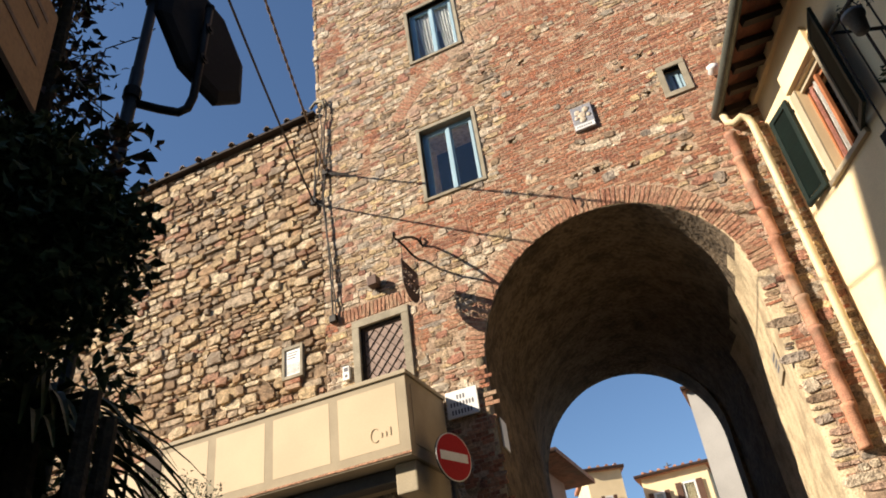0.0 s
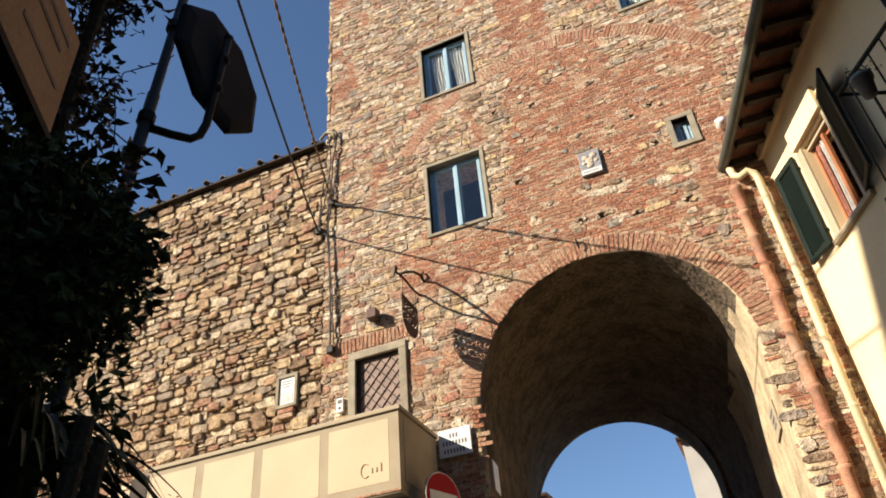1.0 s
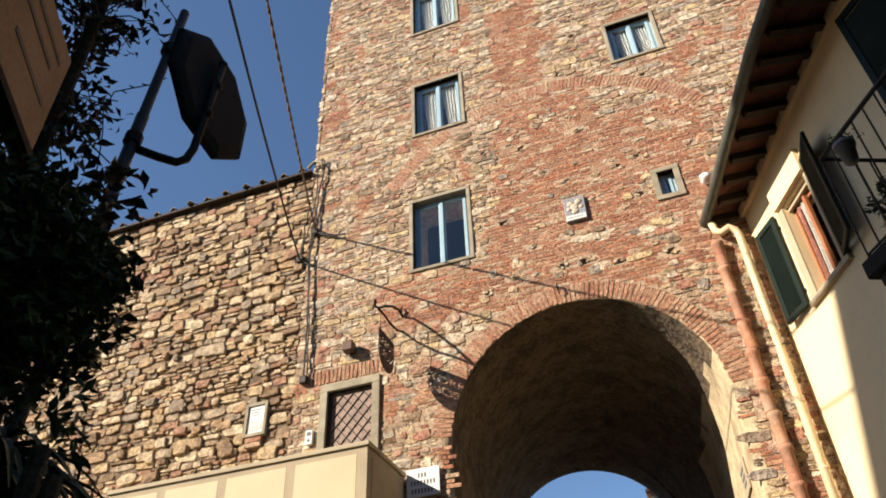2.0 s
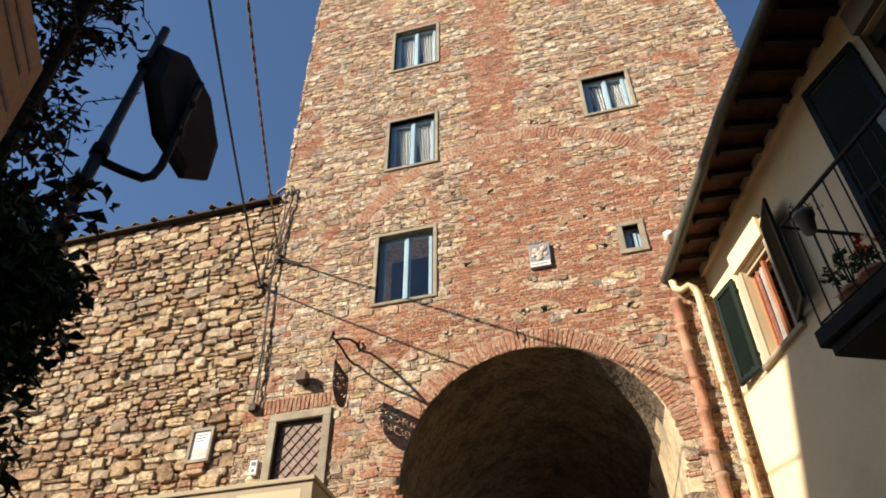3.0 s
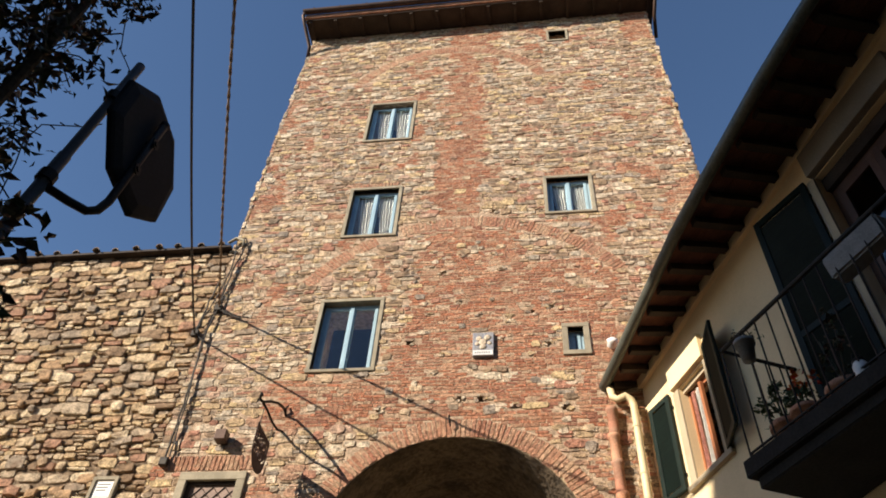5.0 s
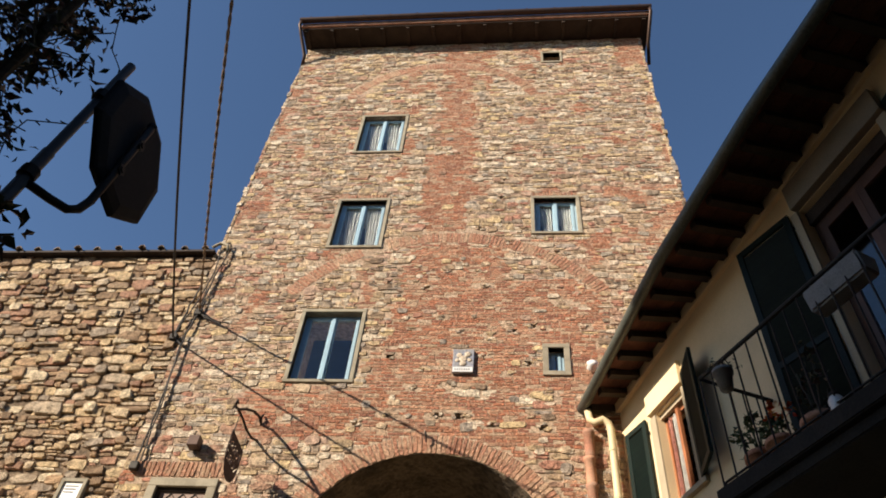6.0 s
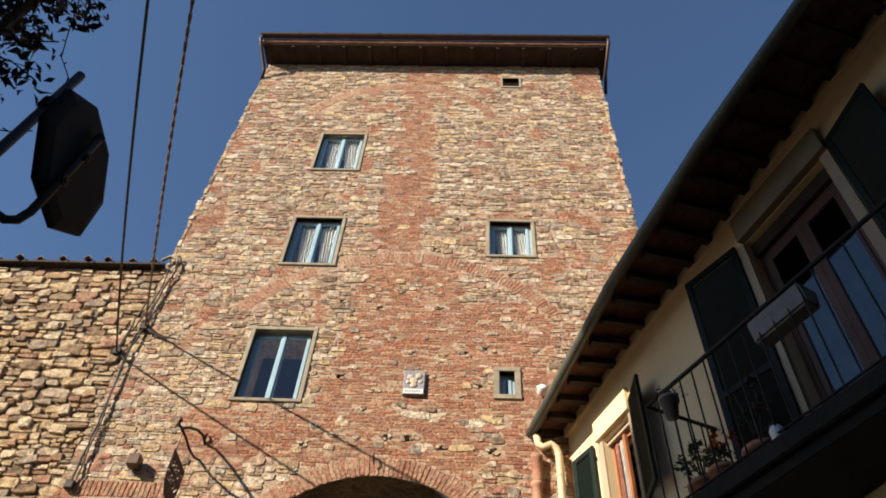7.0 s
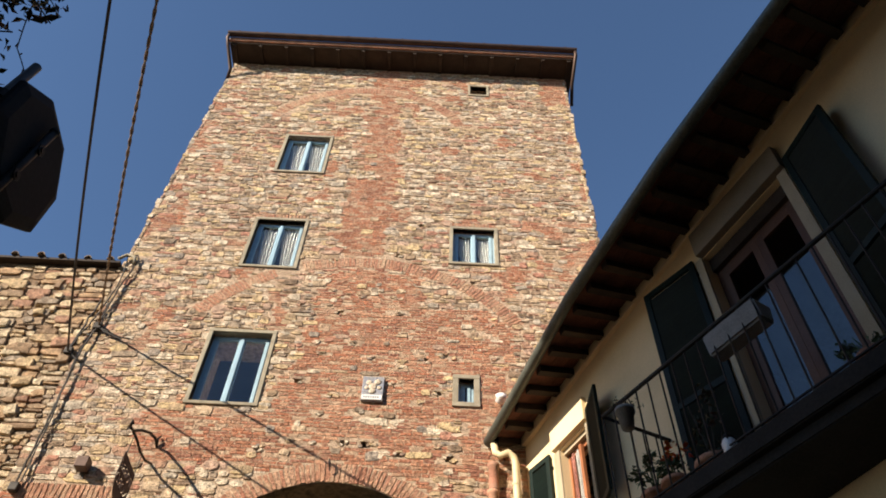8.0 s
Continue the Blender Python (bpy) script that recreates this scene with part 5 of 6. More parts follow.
def hanging_sign():
    """Cut-out iron sign square to the wall, on a forged bracket."""
    sx, yo, yw, zt = -3.80, 8.14, 8.66, 7.30
    g = tagged(empty("hanging_sign"), "shield-shaped iron sign with cut-out letters on forged bracket", "sign")
    w, h = yw - yo, 0.60
    # letters cut through the plate, read from the wall outwards
    def text_mesh(body, size, z):
        cu = bpy.data.curves.new("lettering", "FONT")
        cu.body, cu.size, cu.align_x, cu.extrude = body, size, "CENTER", 0.05
        ob = bpy.data.objects.new("lettering", cu)
        scene.collection.objects.link(ob)
        dg = bpy.context.evaluated_depsgraph_get()
        me = bpy.data.meshes.new_from_object(ob.evaluated_get(dg))
        bpy.data.objects.remove(ob)
        me.transform(pose(0, 0, z, 90, 0, 0))
        return me
    outline = [(-w / 2, 0.0), (w / 2, -0.0), (w / 2, -h * 0.52)]
    outline += [(w / 2 * math.cos(a), -h * 0.52 - h * 0.46 * math.sin(a)) for a in (math.pi * k / 16 for k in range(1, 16))]
    outline += [(-w / 2, -h * 0.52)]
    bm = bmesh.new()
    prism(bm, outline, -0.004, 0.004)
    turn = Matrix.Translation((sx, (yo + yw) / 2, zt)) @ Matrix.Rotation(radians(-90), 4, "Z")
    plate = part("plate", bm, RUSTIRON, g, "rusty iron plate with the words cut out", turn)
    for body, size, z in (("TORRE", 0.165, -0.21), ("NORD", 0.175, -0.39)):
        cutter = bpy.data.objects.new("cutter", text_mesh(body, size, z))
        scene.collection.objects.link(cutter)
        cutter.matrix_basis = turn
        mod = plate.modifiers.new("cut", "BOOLEAN")
        mod.operation, mod.object, mod.solver = "DIFFERENCE", cutter, "EXACT"
        bpy.context.view_layer.update()
        dg = bpy.context.evaluated_depsgraph_get()
        me = bpy.data.meshes.new_from_object(plate.evaluated_get(dg))
        plate.modifiers.clear()
        plate.data = me
        bpy.data.objects.remove(cutter)
    # bracket: two curved bars springing from the wall, with scrolled tip
    part("bracket_bar", tubed([(sx, FRONT, 7.98), (sx, 8.85, 8.02), (sx, 8.6, 7.93), (sx, 8.35, 7.78), (sx, 8.12, 7.60), (sx, 8.02, 7.56)], 0.02, 8), IRON, g)
    part("bracket_bar", tubed([(sx, FRONT, 7.72), (sx, 8.8, 7.62), (sx, 8.55, 7.58), (sx, 8.3, 7.60), (sx, 8.10, 7.585)], 0.018, 8), IRON, g)
    part("scroll", tubed([(sx, 8.10, 7.585), (sx, 8.02, 7.56), (sx, 7.97, 7.60), (sx, 7.99, 7.66), (sx, 8.04, 7.64)], 0.014, 8), IRON, g)
    part("scroll", tubed([(sx, FRONT - 0.02, 7.98), (sx, 8.92, 8.08), (sx, 8.97, 8.14)], 0.014, 8), IRON, g)
    for y in (yo + 0.05, yw - 0.03):
        part("link", tubed([(sx, y, zt - 0.02), (sx, y, zt + 0.31)], 0.006, 6), IRON, g)


hanging_sign()


# ---- cables ----
def twist(pts, r, turns):
    a, b = [], []
    pts = [Vector(p) for p in pts]
    dense = []
    for p, q in zip(pts, pts[1:]):
        dense += [p.lerp(q, k / 8) for k in range(8)]
    dense.append(pts[-1])
    out = ([], [])
    for i, p in enumerate(dense):
        d = (dense[min(i + 1, len(dense) - 1)] - dense[max(i - 1, 0)]).normalized()
        u = d.orthogonal().normalized()
        v = d.cross(u)
        t = 2 * math.pi * turns * i / len(dense)
        e = (u * math.cos(t) + v * math.sin(t)) * r
        out[0].append(p + e)
        out[1].append(p - e)
    return out


def build_cables():
    a1, a2 = Vector((-5.71, 8.93, 9.63)), Vector((-5.45, 8.93, 10.22))
    c1, c2 = Vector((0.413, -1.0, -0.06)), Vector((0.398, -1.0, 0.02))
    g = tagged(empty("overhead_cable"), "black overhead cable spanning the street to the tower", "cable", "overhead cables")
    part("strand", tubed(sag(a1, a1 + c1 * 16, 0.8), 0.016, 8), RUBBER, g)
    g = tagged(empty("overhead_cable"), "brown twisted overhead cable spanning the street", "cable", "overhead cables")
    for s in twist(sag(a2, a2 + c2 * 16, 0.8), 0.011, 46):
        part("strand", tubed(s, 0.0125, 6), TWISTED, g)
    # runs on the wall
    rng = random.Random(14)
    g = tagged(empty("wall_cables"), "bundle of dark cables fixed to the tower wall", "cable")
    def run(pts, r, mat=RUBBER):
        fine = []
        for p, q in zip(pts, pts[1:]):
            p, q = Vector(p), Vector(q)
            n = max(2, int((q - p).length / 0.12))
            fine += [p.lerp(q, k / n) + Vector((rng.gauss(0, 0.007), 0, rng.gauss(0, 0.007))) for k in range(n)]
        fine.append(Vector(pts[-1]))
        part("cable", tubed(fine, r, 6), mat, g)
    y = FRONT - 0.075
    run([(-5.62, y, 11.95), (-5.42, y, 12.0), (-5.36, y, 11.85), (-5.44, y, 11.2), (-5.47, y, 10.6), (-5.45, y, 10.2), (-5.52, y, 9.7), (-5.45, y, 8.6), (-5.42, y, 7.25)], 0.016)
    run([(-5.56, y - 0.01, 11.9), (-5.48, y - 0.01, 11.2), (-5.56, y - 0.01, 10.4), (-5.70, y - 0.02, 9.66), (-5.52, y - 0.01, 9.45), (-5.40, y - 0.01, 8.3), (-5.36, y, 7.3)], 0.012)
    run([(-5.62, y - 0.015, 10.9), (-5.66, y - 0.015, 10.2), (-5.71, y - 0.02, 9.63)], 0.014)
    run([(-5.48, y, 10.4), (-5.40, y, 10.14), (-5.05, y, 9.98), (-4.85, y, 9.95)], 0.014)
    run([(-5.45, y, 10.25), (-5.32, y, 10.08), (-4.98, y, 9.93)], 0.011)
    for x, z in ((-5.42, 7.22), (-5.45, 10.2), (-5.70, 9.64)):
        part("junction_box", boxed(x - 0.06, x + 0.06, y - 0.03, FRONT - 0.02, z - 0.06, z + 0.06, bevel=0.012), IRON, g)
    g = tagged(empty("white_conduit"), "pale bent conduit at the top of the wall cables", "conduit")
    run_pts = [(-5.72, y - 0.02, 11.86), (-5.60, y - 0.02, 11.98), (-5.44, y - 0.02, 11.92), (-5.40, y - 0.02, 11.75)]
    part("conduit", tubed(run_pts, 0.03, 8), SURROUND, g, smooth=True)


build_cables()


# ---- traffic mirror on its pole ----
def traffic_mirror():
    az = radians(-49.4)
    r = 2.94
    px, py = r * math.sin(az), r * math.cos(az)
    g = tagged(empty("traffic_mirror", Matrix.Translation((px, py, 0))), "octagonal traffic mirror seen from behind on steel pole", "mirror")
    gz = ground_z(px, py)
    # lateral and away, as one looks from the street towards the pole
    lat, away, up = Vector((math.cos(az), -math.sin(az), 0)), Vector((math.sin(az), math.cos(az), 0)), Vector((0, 0, 1))
    lean = lambda z: lat * (0.039 - 0.050 * (5.39 - z)) + up * z
    part("pole", tubed([lean(gz - 0.2), lean(5.37)], 0.026, 12), GREYPAINT, g, smooth=True)
    part("pole_sleeve", tubed([lean(3.2), lean(4.45)], 0.031, 12), GREYPAINT, g, smooth=True)
    for z in (4.27, 5.0):
        part("clamp", tubed([lean(z - 0.03), lean(z + 0.03)], 0.043, 10), IRON, g)
    wide = (lat * 0.232 + away * 0.229 + up * 0.124).normalized()
    tall = (lat * -0.090 + away * -0.085 + up * 0.326).normalized()
    face = wide.cross(tall).normalized()
    if face.dot(away) < 0:
        face = -face
    tall = (tall - wide * tall.dot(wide)).normalized()
    foot = lean(4.22)
    low, high = lat * 0.262 - away * 0.02 + up * 4.32, lat * 0.306 - away * 0.03 + up * 5.00
    part("bent_arm", tubed([foot, foot.lerp(lat * 0.2 + up * 4.205, 0.6), lat * 0.20 - away * 0.01 + up * 4.205, lat * 0.24 - away * 0.015 + up * 4.24, low, low.lerp(high, 0.5), high], 0.022, 10), IRON, g, smooth=True)
    part("arm_cap", tubed([high, high + (high - low).normalized() * 0.02], 0.026, 10), IRON, g)
    centre = lat * 0.318 + away * 0.03 + up * 4.825
    rows = []
    bm = bmesh.new()
    for rad, d in ((0.02, 0.0), (0.315, 0.0), (0.37, 0.018), (0.385, 0.03), (0.385, 0.055), (0.365, 0.06)):
        rows.append([bm.verts.new(centre + face * d + (wide * math.cos(a) + tall * math.sin(a)) * rad) for a in (math.radians(45 * k) for k in range(8))])
    for a, b in zip(rows, rows[1:]):
        for k in range(8):
            bm.faces.new((a[k], a[(k + 1) % 8], b[(k + 1) % 8], b[k]))
    bm.faces.new(rows[0][::-1])
    part("back_shell", bm, MIRRORBACK, g, "dark grey octagonal plastic shell")
    bm = bmesh.new()
    bm.faces.new([bm.verts.new(centre + face * 0.061 + (wide * math.cos(a) + tall * math.sin(a)) * 0.355) for a in (math.radians(45 * k) for k in range(8))])
    bmesh.ops.solidify(bm, geom=bm.faces[:], thickness=0.004)
    part("mirror_glass", bm, MIRRORGLASS, g, "bright mirror surface")
    for u in (0.40, 0.74):
        p = low.lerp(high, u)
        part("bolt", tubed([p - face * 0.035, p + face * 0.07], 0.016, 8), IRON, g)
        part("bolt_plate", tubed([p - face * 0.028, p - face * 0.022], 0.034, 6), IRON, g)
    return g


traffic_mirror()


# ---- hanging board at the near corner ----
def near_board():
    d = Vector((0.49, -0.872, 0)).normalized()
    m = Matrix(((d.x, -d.y, 0, -1.655), (d.y, d.x, 0, 1.055), (0, 0, 1, 3.13), (0, 0, 0, 1)))
    g = tagged(empty("signboard", m), "tan painted signboard with dark edge and faint print", "sign")
    part("board", boxed(0, 0.75, -0.02, 0.02, 0.0, 0.43, bevel=0.006), SIGNWOOD, g)
    part("edge", boxed(-0.004, 0.75, -0.028, 0.028, -0.03, -0.002), DARKWOOD, g)
    for z, a, b in ((0.33, 0.06, 0.4), (0.26, 0.10, 0.5), (0.14, 0.06, 0.33)):
        for y in (-0.0225, 0.0205):
            part("print_bar", boxed(a, b, y, y + 0.002, z, z + 0.018), DOORWOOD, g)
    gz = ground_z(-1.25, 0.34)
    part("post", boxed(0.75, 0.83, -0.04, 0.04, gz - 3.2, 0.5, bevel=0.006), DARKWOOD, g)


near_board()


# ---- plants by the street ----
def polar(az, r, z):
    return Vector((r * math.sin(radians(az)), r * math.cos(radians(az)), z))


def tall_shrub():
    rng = random.Random(41)
    base = polar(-57, 3.0, 0)
    base.z = ground_z(base.x, base.y)
    g = tagged(empty("tall_shrub", Matrix.Translation(base)), "tall shaded shrub with green and purplish leaves", "shrub")
    bm = bmesh.new()
    side = polar(-57 + 90, 1.0, 0)
    tips = []
    for k in range(8):
        p = Vector((rng.uniform(-0.2, 0.05), rng.uniform(-0.2, 0.05), 0))
        pts, r = [], rng.uniform(0.03, 0.05)
        d = Vector((rng.gauss(0, 0.05), rng.gauss(0, 0.05), 1)).normalized()
        for i in range(12):
            pts.append(p.copy())
            tips.append(p.copy())
            p = p + d * 0.58
            over = p.dot(side) - 0.02
            if over > 0:
                p = p - side * over
            d = (d + Vector((rng.gauss(0, 0.08), rng.gauss(0, 0.08), 0))).normalized()
        tube(bm, pts, [r * (1 - i / 14) for i in range(12)], 7)
    part("trunk", bm, BARK, g)
    bm = bmesh.new()
    twigs = bmesh.new()
    lat = polar(-57 + 90, 1.0, 0)
    for p in tips:
        if p.z < 2.6:
            continue
        for _ in range(11):
            a = rng.uniform(0, 2 * math.pi)
            reach = rng.uniform(0.08, 0.27)
            q = p + Vector((math.cos(a) * reach, math.sin(a) * reach, rng.uniform(-0.12, 0.3)))
            tube(twigs, [p, p.lerp(q, 0.5) + Vector((0, 0, 0.04)), q], 0.003, 4)
            for s in range(15):
                add_leaf(bm, rng, p.lerp(q, rng.uniform(0.3, 1.05)) + Vector((rng.gauss(0, 0.035), rng.gauss(0, 0.035), rng.gauss(0, 0.035))), rng.uniform(0.04, 0.075), 2.2, 0.5)
    # two sprays that reach out beside the pole
    for az, r, z, n in ((-49.2, 2.75, 3.92, 34), (-47.6, 2.75, 3.78, 30), (-47.5, 2.8, 3.45, 26)):
        q = polar(az, r, z) - base
        p = polar(-54, 2.95, z - 0.25) - base
        tube(twigs, [p, p.lerp(q, 0.5) + Vector((0, 0, 0.05)), q], 0.006, 5)
        for s in range(n):
            u = rng.uniform(0.45, 1.05)
            add_leaf(bm, rng, p.lerp(q, u) + Vector((rng.gauss(0, 0.03), rng.gauss(0, 0.03), rng.gauss(0, 0.03))), rng.uniform(0.06, 0.10), 1.9, 0.5)
    part("twig_work", twigs, BARK, g)["kind"] = "stuff"
    part("leaves", bm, LEAFPURPLE, g)


tall_shrub()


def dense_shrub():
    rng = random.Random(42)
    base = polar(-56, 1.85, 0)
    base.z = ground_z(base.x, base.y)
    g = tagged(empty("dense_shrub", Matrix.Translation(base)), "dense dark clipped evergreen shrub on bare stems", "shrub")
    bm = bmesh.new()
    for k in range(9):
        a = Vector((rng.uniform(-0.35, 0.3), rng.uniform(-0.2, 0.2), 0))
        b = a + Vector((rng.uniform(-0.1, 0.1), rng.uniform(-0.1, 0.1), 2.1))
        tube(bm, [a, a.lerp(b, 0.5) + Vector((rng.gauss(0, 0.05), rng.gauss(0, 0.05), 0)), b], [0.035, 0.028, 0.02], 7)
    part("trunk", bm, BARK, g)
    top = 2.74 - base.z
    bm = bmesh.new()
    for cx, cz, rx, rz, n in ((-0.01, top - 0.13, 0.285, 0.27, 8500), (-0.34, top - 0.04, 0.31, 0.31, 8000), (-0.10, top + 0.10, 0.15, 0.13, 900)):
        lat = polar(-56 + 90, 1.0, 0) * cx
        for _ in range(n):
            while True:
                p = Vector((rng.uniform(-1, 1), rng.uniform(-1, 1), rng.uniform(-1, 1)))
                if p.length < 1:
                    break
            k = 1 + 0.42 * noise.noise(p * 2.6 + Vector((cx, 0, cz))) + (rng.uniform(0, 0.22) if rng.random() < 0.12 else 0)
            add_leaf(bm, rng, lat + Vector((p.x * rx * k, p.y * rx * k, cz + p.z * rz * k)), rng.uniform(0.028, 0.055), 1.8, 0.0)
    part("leaves", bm, LEAFDARK, g)


dense_shrub()


def strap_plant(az, r, z, count, seed, length):
    rng = random.Random(seed)
    base = polar(az, r, z)
    ground = ground_z(base.x, base.y)
    g = tagged(empty("strap_leaf_plant", Matrix.Translation((base.x, base.y, ground))), "tall plant with long arching strap leaves", "plant", "strap-leaf plants")
    part("stem", tubed([(0, 0, 0), (0.02, 0, (z - ground) * 0.5), (0, 0, z - ground)], [0.05, 0.045, 0.04], 8), BARK, g)
    bm = bmesh.new()
    for _ in range(count):
        a = rng.uniform(0, 2 * math.pi)
        d = Vector((math.cos(a), math.sin(a), 0))
        s = d.cross(Vector((0, 0, 1)))
        l = length * rng.uniform(0.6, 1.1)
        rise = rng.uniform(0.25, 1.0)
        prev = None
        for i in range(9):
            u = i / 8
            p = Vector((0, 0, z - ground)) + d * (l * u * (0.55 + 0.25 * (1 - rise))) + Vector((0, 0, l * (rise * u - (0.35 + rise * 0.75) * u * u)))
            w = 0.021 * (1 - u) ** 0.6 + 0.002
            row = (bm.verts.new(p - s * w), bm.verts.new(p - Vector((0, 0, w * 0.5))), bm.verts.new(p + s * w))
            if prev:
                bm.faces.new((prev[0], prev[1], row[1], row[0]))
                bm.faces.new((prev[1], prev[2], row[2], row[1]))
            prev = row
    part("leaves", bm, LEAFSTRAP, g)


strap_plant(-53, 2.35, 2.30, 80, 51, 0.70)
strap_plant(-58, 2.5, 2.12, 80, 52, 0.75)
strap_plant(-50.5, 2.6, 2.15, 70, 53, 0.62)


def low_thicket():
    rng = random.Random(55)
    base = polar(-56, 2.9, 0)
    base.z = ground_z(base.x, base.y)
    g = tagged(empty("low_thicket", Matrix.Translation(base)), "shaded thicket of stems and small dark leaves", "shrub")
    bm = bmesh.new()
    lat, aw = polar(34, 1.0, 0), polar(-56, 1.0, 0)
    for k in range(46):
        a = lat * rng.uniform(-0.5, 0.42) + aw * rng.uniform(-0.3, 0.3)
        b = a + Vector((rng.gauss(0, 0.1), rng.gauss(0, 0.1), rng.uniform(2.0, 2.9)))
        tube(bm, [a, a.lerp(b, 0.5) + Vector((rng.gauss(0, 0.04), rng.gauss(0, 0.04), 0)), b], [0.016, 0.012, 0.006], 5)
    part("stems", bm, BARK, g)
    bm = bmesh.new()
    for k in range(5200):
        p = lat * min(0.42, rng.gauss(-0.16, 0.30)) + aw * rng.gauss(0, 0.2) + Vector((0, 0, rng.uniform(0.9, 2.75)))
        add_leaf(bm, rng, p, rng.uniform(0.04, 0.09), 2.4, 0.4)
    part("leaves", bm, LEAFDARK, g)


low_thicket()


def sunlit_bush():
    rng = random.Random(56)
    base = Vector((-5.5, 5.95, 0))
    base.z = ground_z(base.x, base.y)
    g = tagged(empty("olive_bush", Matrix.Translation(base)), "sunlit grey-green small-leaved bush by the canopy", "shrub")
    part("trunk", tubed([(0, 0, 0), (0.05, 0, 1.2), (0, 0.05, 2.1)], [0.05, 0.04, 0.02], 8), BARK, g)
    bm = bmesh.new()
    top = 3.85 - base.z
    for k in range(40):
        a = rng.uniform(0, 2 * math.pi)
        p = Vector((0, 0, top - 0.75))
        q = Vector((math.cos(a) * rng.uniform(0.1, 0.55), math.sin(a) * rng.uniform(0.1, 0.5), top + rng.uniform(-0.6, 0.32)))
        tube(bm, [p, p.lerp(q, 0.5), q], 0.004, 4)
        for _ in range(60):
            add_leaf(bm, rng, p.lerp(q, rng.uniform(0.35, 1.05)) + Vector((rng.gauss(0, 0.04), rng.gauss(0, 0.04), rng.gauss(0, 0.04))), rng.uniform(0.03, 0.06), 2.4, 0.0)
    part("leaves", bm, LEAFOLIVE, g)


sunlit_bush()


def string_lights():
    g = tagged(empty("string_lights"), "thin dark string of tiny lamps over the street", "lights")
    rng = random.Random(61)
    def run(pts, step):
        pts = [Vector(p) for p in pts]
        part("cord", tubed(pts, 0.0035, 5), RUBBER, g)
        d = 0.0
        for p, q in zip(pts, pts[1:]):
            n = int((q - p).length / step)
            for k in range(n):
                c = p.lerp(q, (k + 0.5) / max(1, n))
                e = Vector((rng.uniform(-1, 1), rng.uniform(-1, 1), -0.3)).normalized()
                part("bulb", tubed([c, c + e * 0.03], 0.004, 5), RUBBER, g)
    run([(-2.262, 1.98, 5.33), (-2.30, 1.93, 5.40), (-2.343, 1.884, 5.469), (-2.375, 1.84, 5.65), (-2.41, 1.80, 5.86), (-2.50, 1.66, 6.45), (-2.75, 1.10, 8.6)], 0.085)
    run([(-2.253, 1.991, 4.854), (-2.285, 1.955, 4.775), (-2.321, 1.911, 4.722), (-2.39, 1.823, 4.61), (-2.40, 1.81, 4.45), (-2.381, 1.835, 4.307), (-2.363, 1.857, 4.097), (-2.35, 1.86, 3.8)], 0.075)


string_lights()


# ---- beyond the passage ----
def shuttered_window(parent, x0, x1, z0, z1, y, mat):
    w = empty("window", parent=parent)
    part("frame", box(box(box(boxed(x0, x0 + 0.07, y - 0.03, y + 0.05, z0, z1), x1 - 0.07, x1, y - 0.03, y + 0.05, z0, z1), x0 + 0.07, x1 - 0.07, y - 0.03, y + 0.05, z0, z0 + 0.07), x0 + 0.07, x1 - 0.07, y - 0.03, y + 0.05, z1 - 0.07, z1), WHITE, w)
    part("pane", boxed(x0 + 0.07, x1 - 0.07, y, y + 0.01, z0 + 0.07, z1 - 0.07), GLASS, w)
    part("curtain", boxed(x0 + 0.07, x1 - 0.07, y + 0.03, y + 0.04, z0 + 0.07, z1 - 0.07), CURTAIN, w)
    for a, b in ((x0 - (x1 - x0) * 0.5, x0 - 0.02), (x1 + 0.02, x1 + (x1 - x0) * 0.5)):
        part("shutter", boxed(a, b, y - 0.08, y - 0.035, z0, z1, bevel=0.006), mat, w)


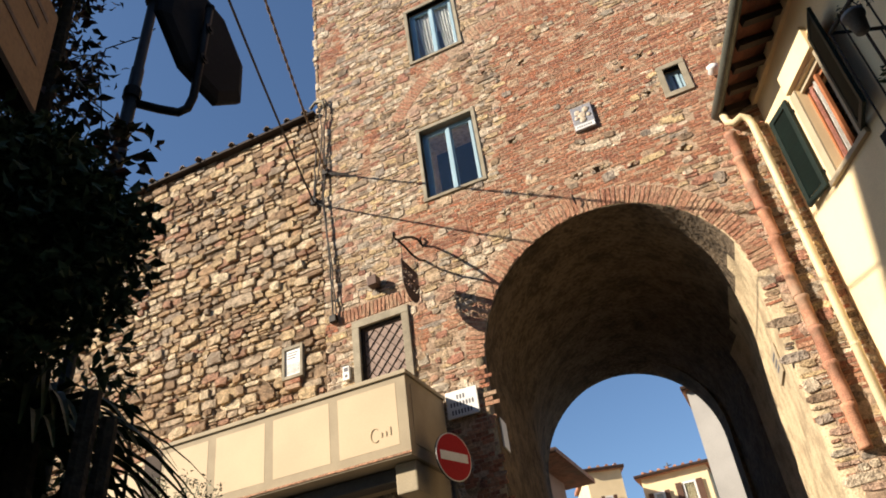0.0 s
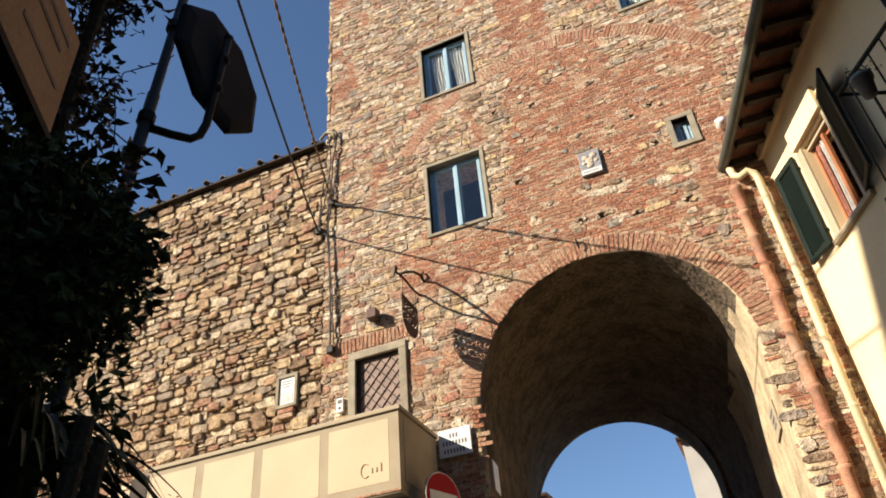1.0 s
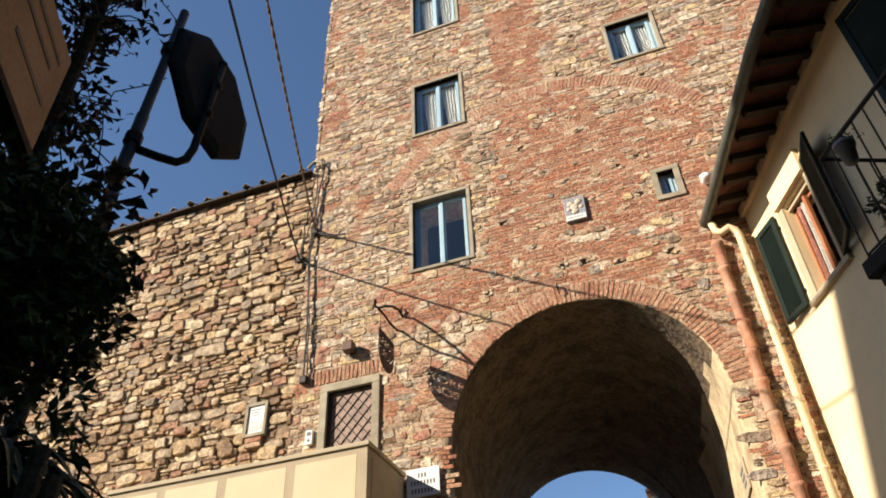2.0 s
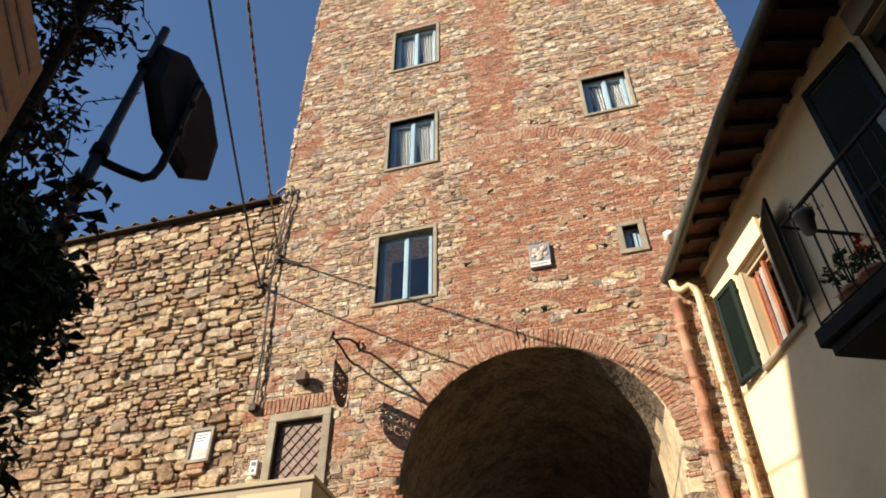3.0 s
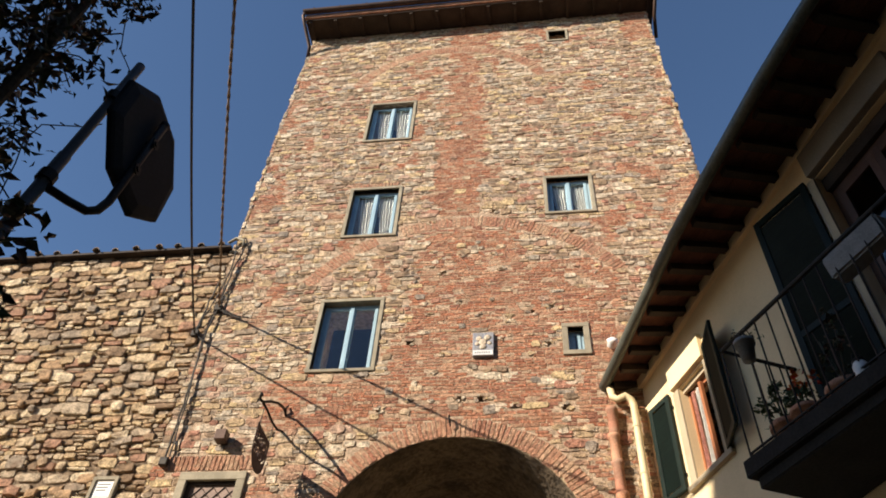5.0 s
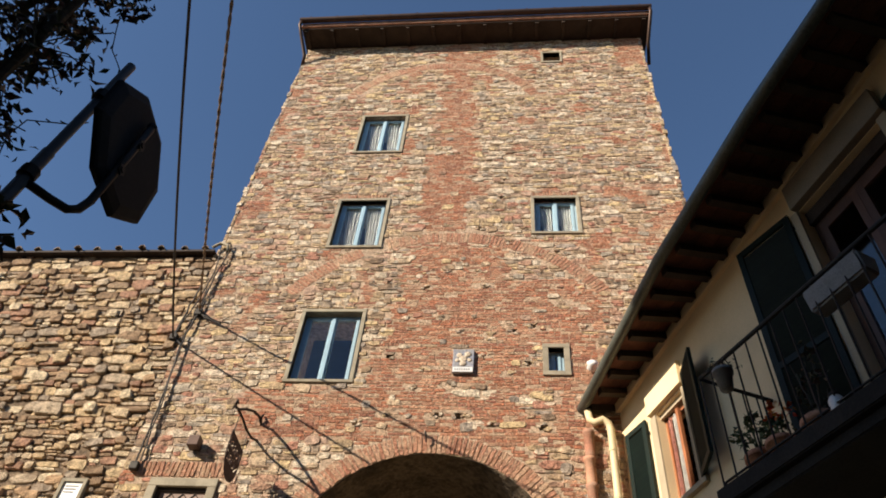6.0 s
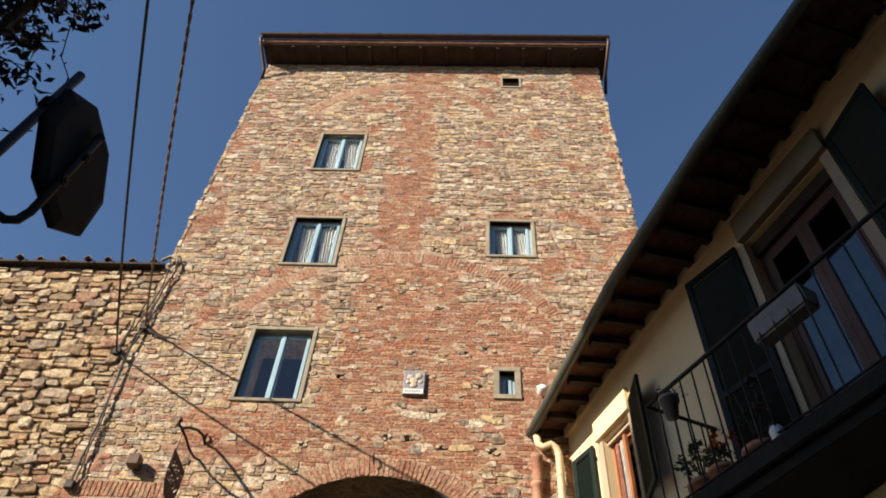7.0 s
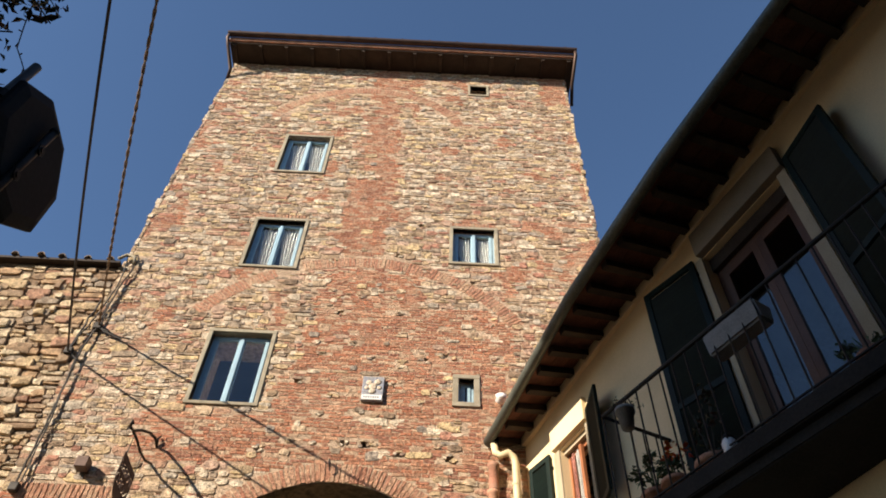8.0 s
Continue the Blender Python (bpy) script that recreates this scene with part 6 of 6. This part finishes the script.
def far_houses():
    def block(name, label, x0, x1, y0, y1, z1, mat, over=0.5, windows=(), turn=0.0, hip=1.3):
        z0 = ground_z(0, y0) - 0.3
        g = tagged(empty(name, pose(x0, y0, 0, 0, 0, turn)), label, "house", "houses beyond the gate")
        part("wall", boxed(0, x1 - x0, 0, y1 - y0, z0, z1), mat, g)
        bm = bmesh.new()
        w, d = x1 - x0, y1 - y0
        base = [bm.verts.new(p) for p in ((-over, -over, z1), (w + over, -over, z1), (w + over, d + over, z1), (-over, d + over, z1))]
        edge = [bm.verts.new(v.co + Vector((0, 0, 0.12))) for v in base]
        ridge = [bm.verts.new((w * 0.3, d / 2, z1 + hip)), bm.verts.new((w * 0.7, d / 2, z1 + hip))]
        bm.faces.new(base[::-1])
        for k in range(4):
            bm.faces.new((base[k], base[(k + 1) % 4], edge[(k + 1) % 4], edge[k]))
        bm.faces.new((edge[0], edge[1], ridge[1], ridge[0]))
        bm.faces.new((edge[1], edge[2], ridge[1]))
        bm.faces.new((edge[2], edge[3], ridge[0], ridge[1]))
        bm.faces.new((edge[3], edge[0], ridge[0]))
        part("roof", bm, TERRA, g)
        n = int(w / 0.28)
        for k in range(n):
            x = w * (k + 0.5) / n
            part("roof_tile_row", tubed([(x, -over, z1 + 0.14), (w * 0.3 + (x / w) * w * 0.4, d / 2 - 0.1, z1 + hip + 0.02)], 0.07, 6), TERRA, g)
        part("gutter", tubed([(-over, -over - 0.05, z1 + 0.06), (w + over, -over - 0.05, z1 + 0.06)], 0.06, 8), COPPER, g)
        for a, b, c, e in windows:
            shuttered_window(g, a, b, c, e, -0.02, BROWNWOOD)
        return g
    a = block("far_house", "cream plastered house with brown shutters and tile roof", -4.72, -2.25, 29.7, 36.0, 9.15, CREAM, 0.2, [(1.45, 1.95, 7.95, 8.7), (0.35, 0.75, 7.75, 8.55)], 0, 0.45)
    part("aerial", tubed([(0.75, 3.0, 9.4), (0.75, 3.0, 10.35)], 0.03, 6), GREYPAINT, a)
    part("aerial_arm", tubed([(0.58, 3.0, 10.2), (0.92, 3.0, 10.24)], 0.02, 6), GREYPAINT, a)
    part("chimney", boxed(0.85, 1.05, 2.6, 2.8, 9.3, 9.85, bevel=0.02), TERRA, a)
    block("far_house", "cream plastered house end with a flat eave", -6.22, -4.95, 27.3, 30.2, 9.2, CREAM, 0.12, [(0.5, 0.78, 7.3, 8.3)], 22, 0.12)
    block("far_house", "pink house with deep dark timber eaves", -9.3, -5.15, 17.8, 19.8, 6.95, PINKWALL, 0.68, [(3.2, 3.7, 5.2, 6.2)], 0, 0.9)
    g = block("far_house", "pale grey plastered house in shade", -1.55, 5.0, 21.5, 30.0, 9.1, GREYWALL, 0.12, [(0.9, 1.5, 4.4, 5.9)], 0, 0.6)


far_houses()

# ---- the plain unseen house behind the street, whose shade falls on the near side ----
def street_backs():
    g = tagged(empty("wall_behind"), "plain tall house wall behind the street", "wall", kind="structure")
    z1 = 15.0
    outline = [(-7.8, -0.69), (-3.2, -4.6), (9.0, -8.5), (9.0, -17.0), (-16.0, -17.0), (-16.0, -5.30)]
    bm = bmesh.new()
    lo = [bm.verts.new((x, y, -0.3)) for x, y in outline]
    hi = [bm.verts.new((x, y, z1)) for x, y in outline]
    bm.faces.new(lo[::-1])
    bm.faces.new(hi)
    for k in range(len(lo)):
        j = (k + 1) % len(lo)
        bm.faces.new((lo[k], lo[j], hi[j], hi[k]))
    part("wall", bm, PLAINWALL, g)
    # added out of view to hold sky light off the house and plants
    g = tagged(empty("sky_block_wall"), "plain unseen wall added to block sky light on the near side", "wall", kind="structure")
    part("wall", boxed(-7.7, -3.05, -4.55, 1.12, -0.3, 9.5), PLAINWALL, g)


street_backs()
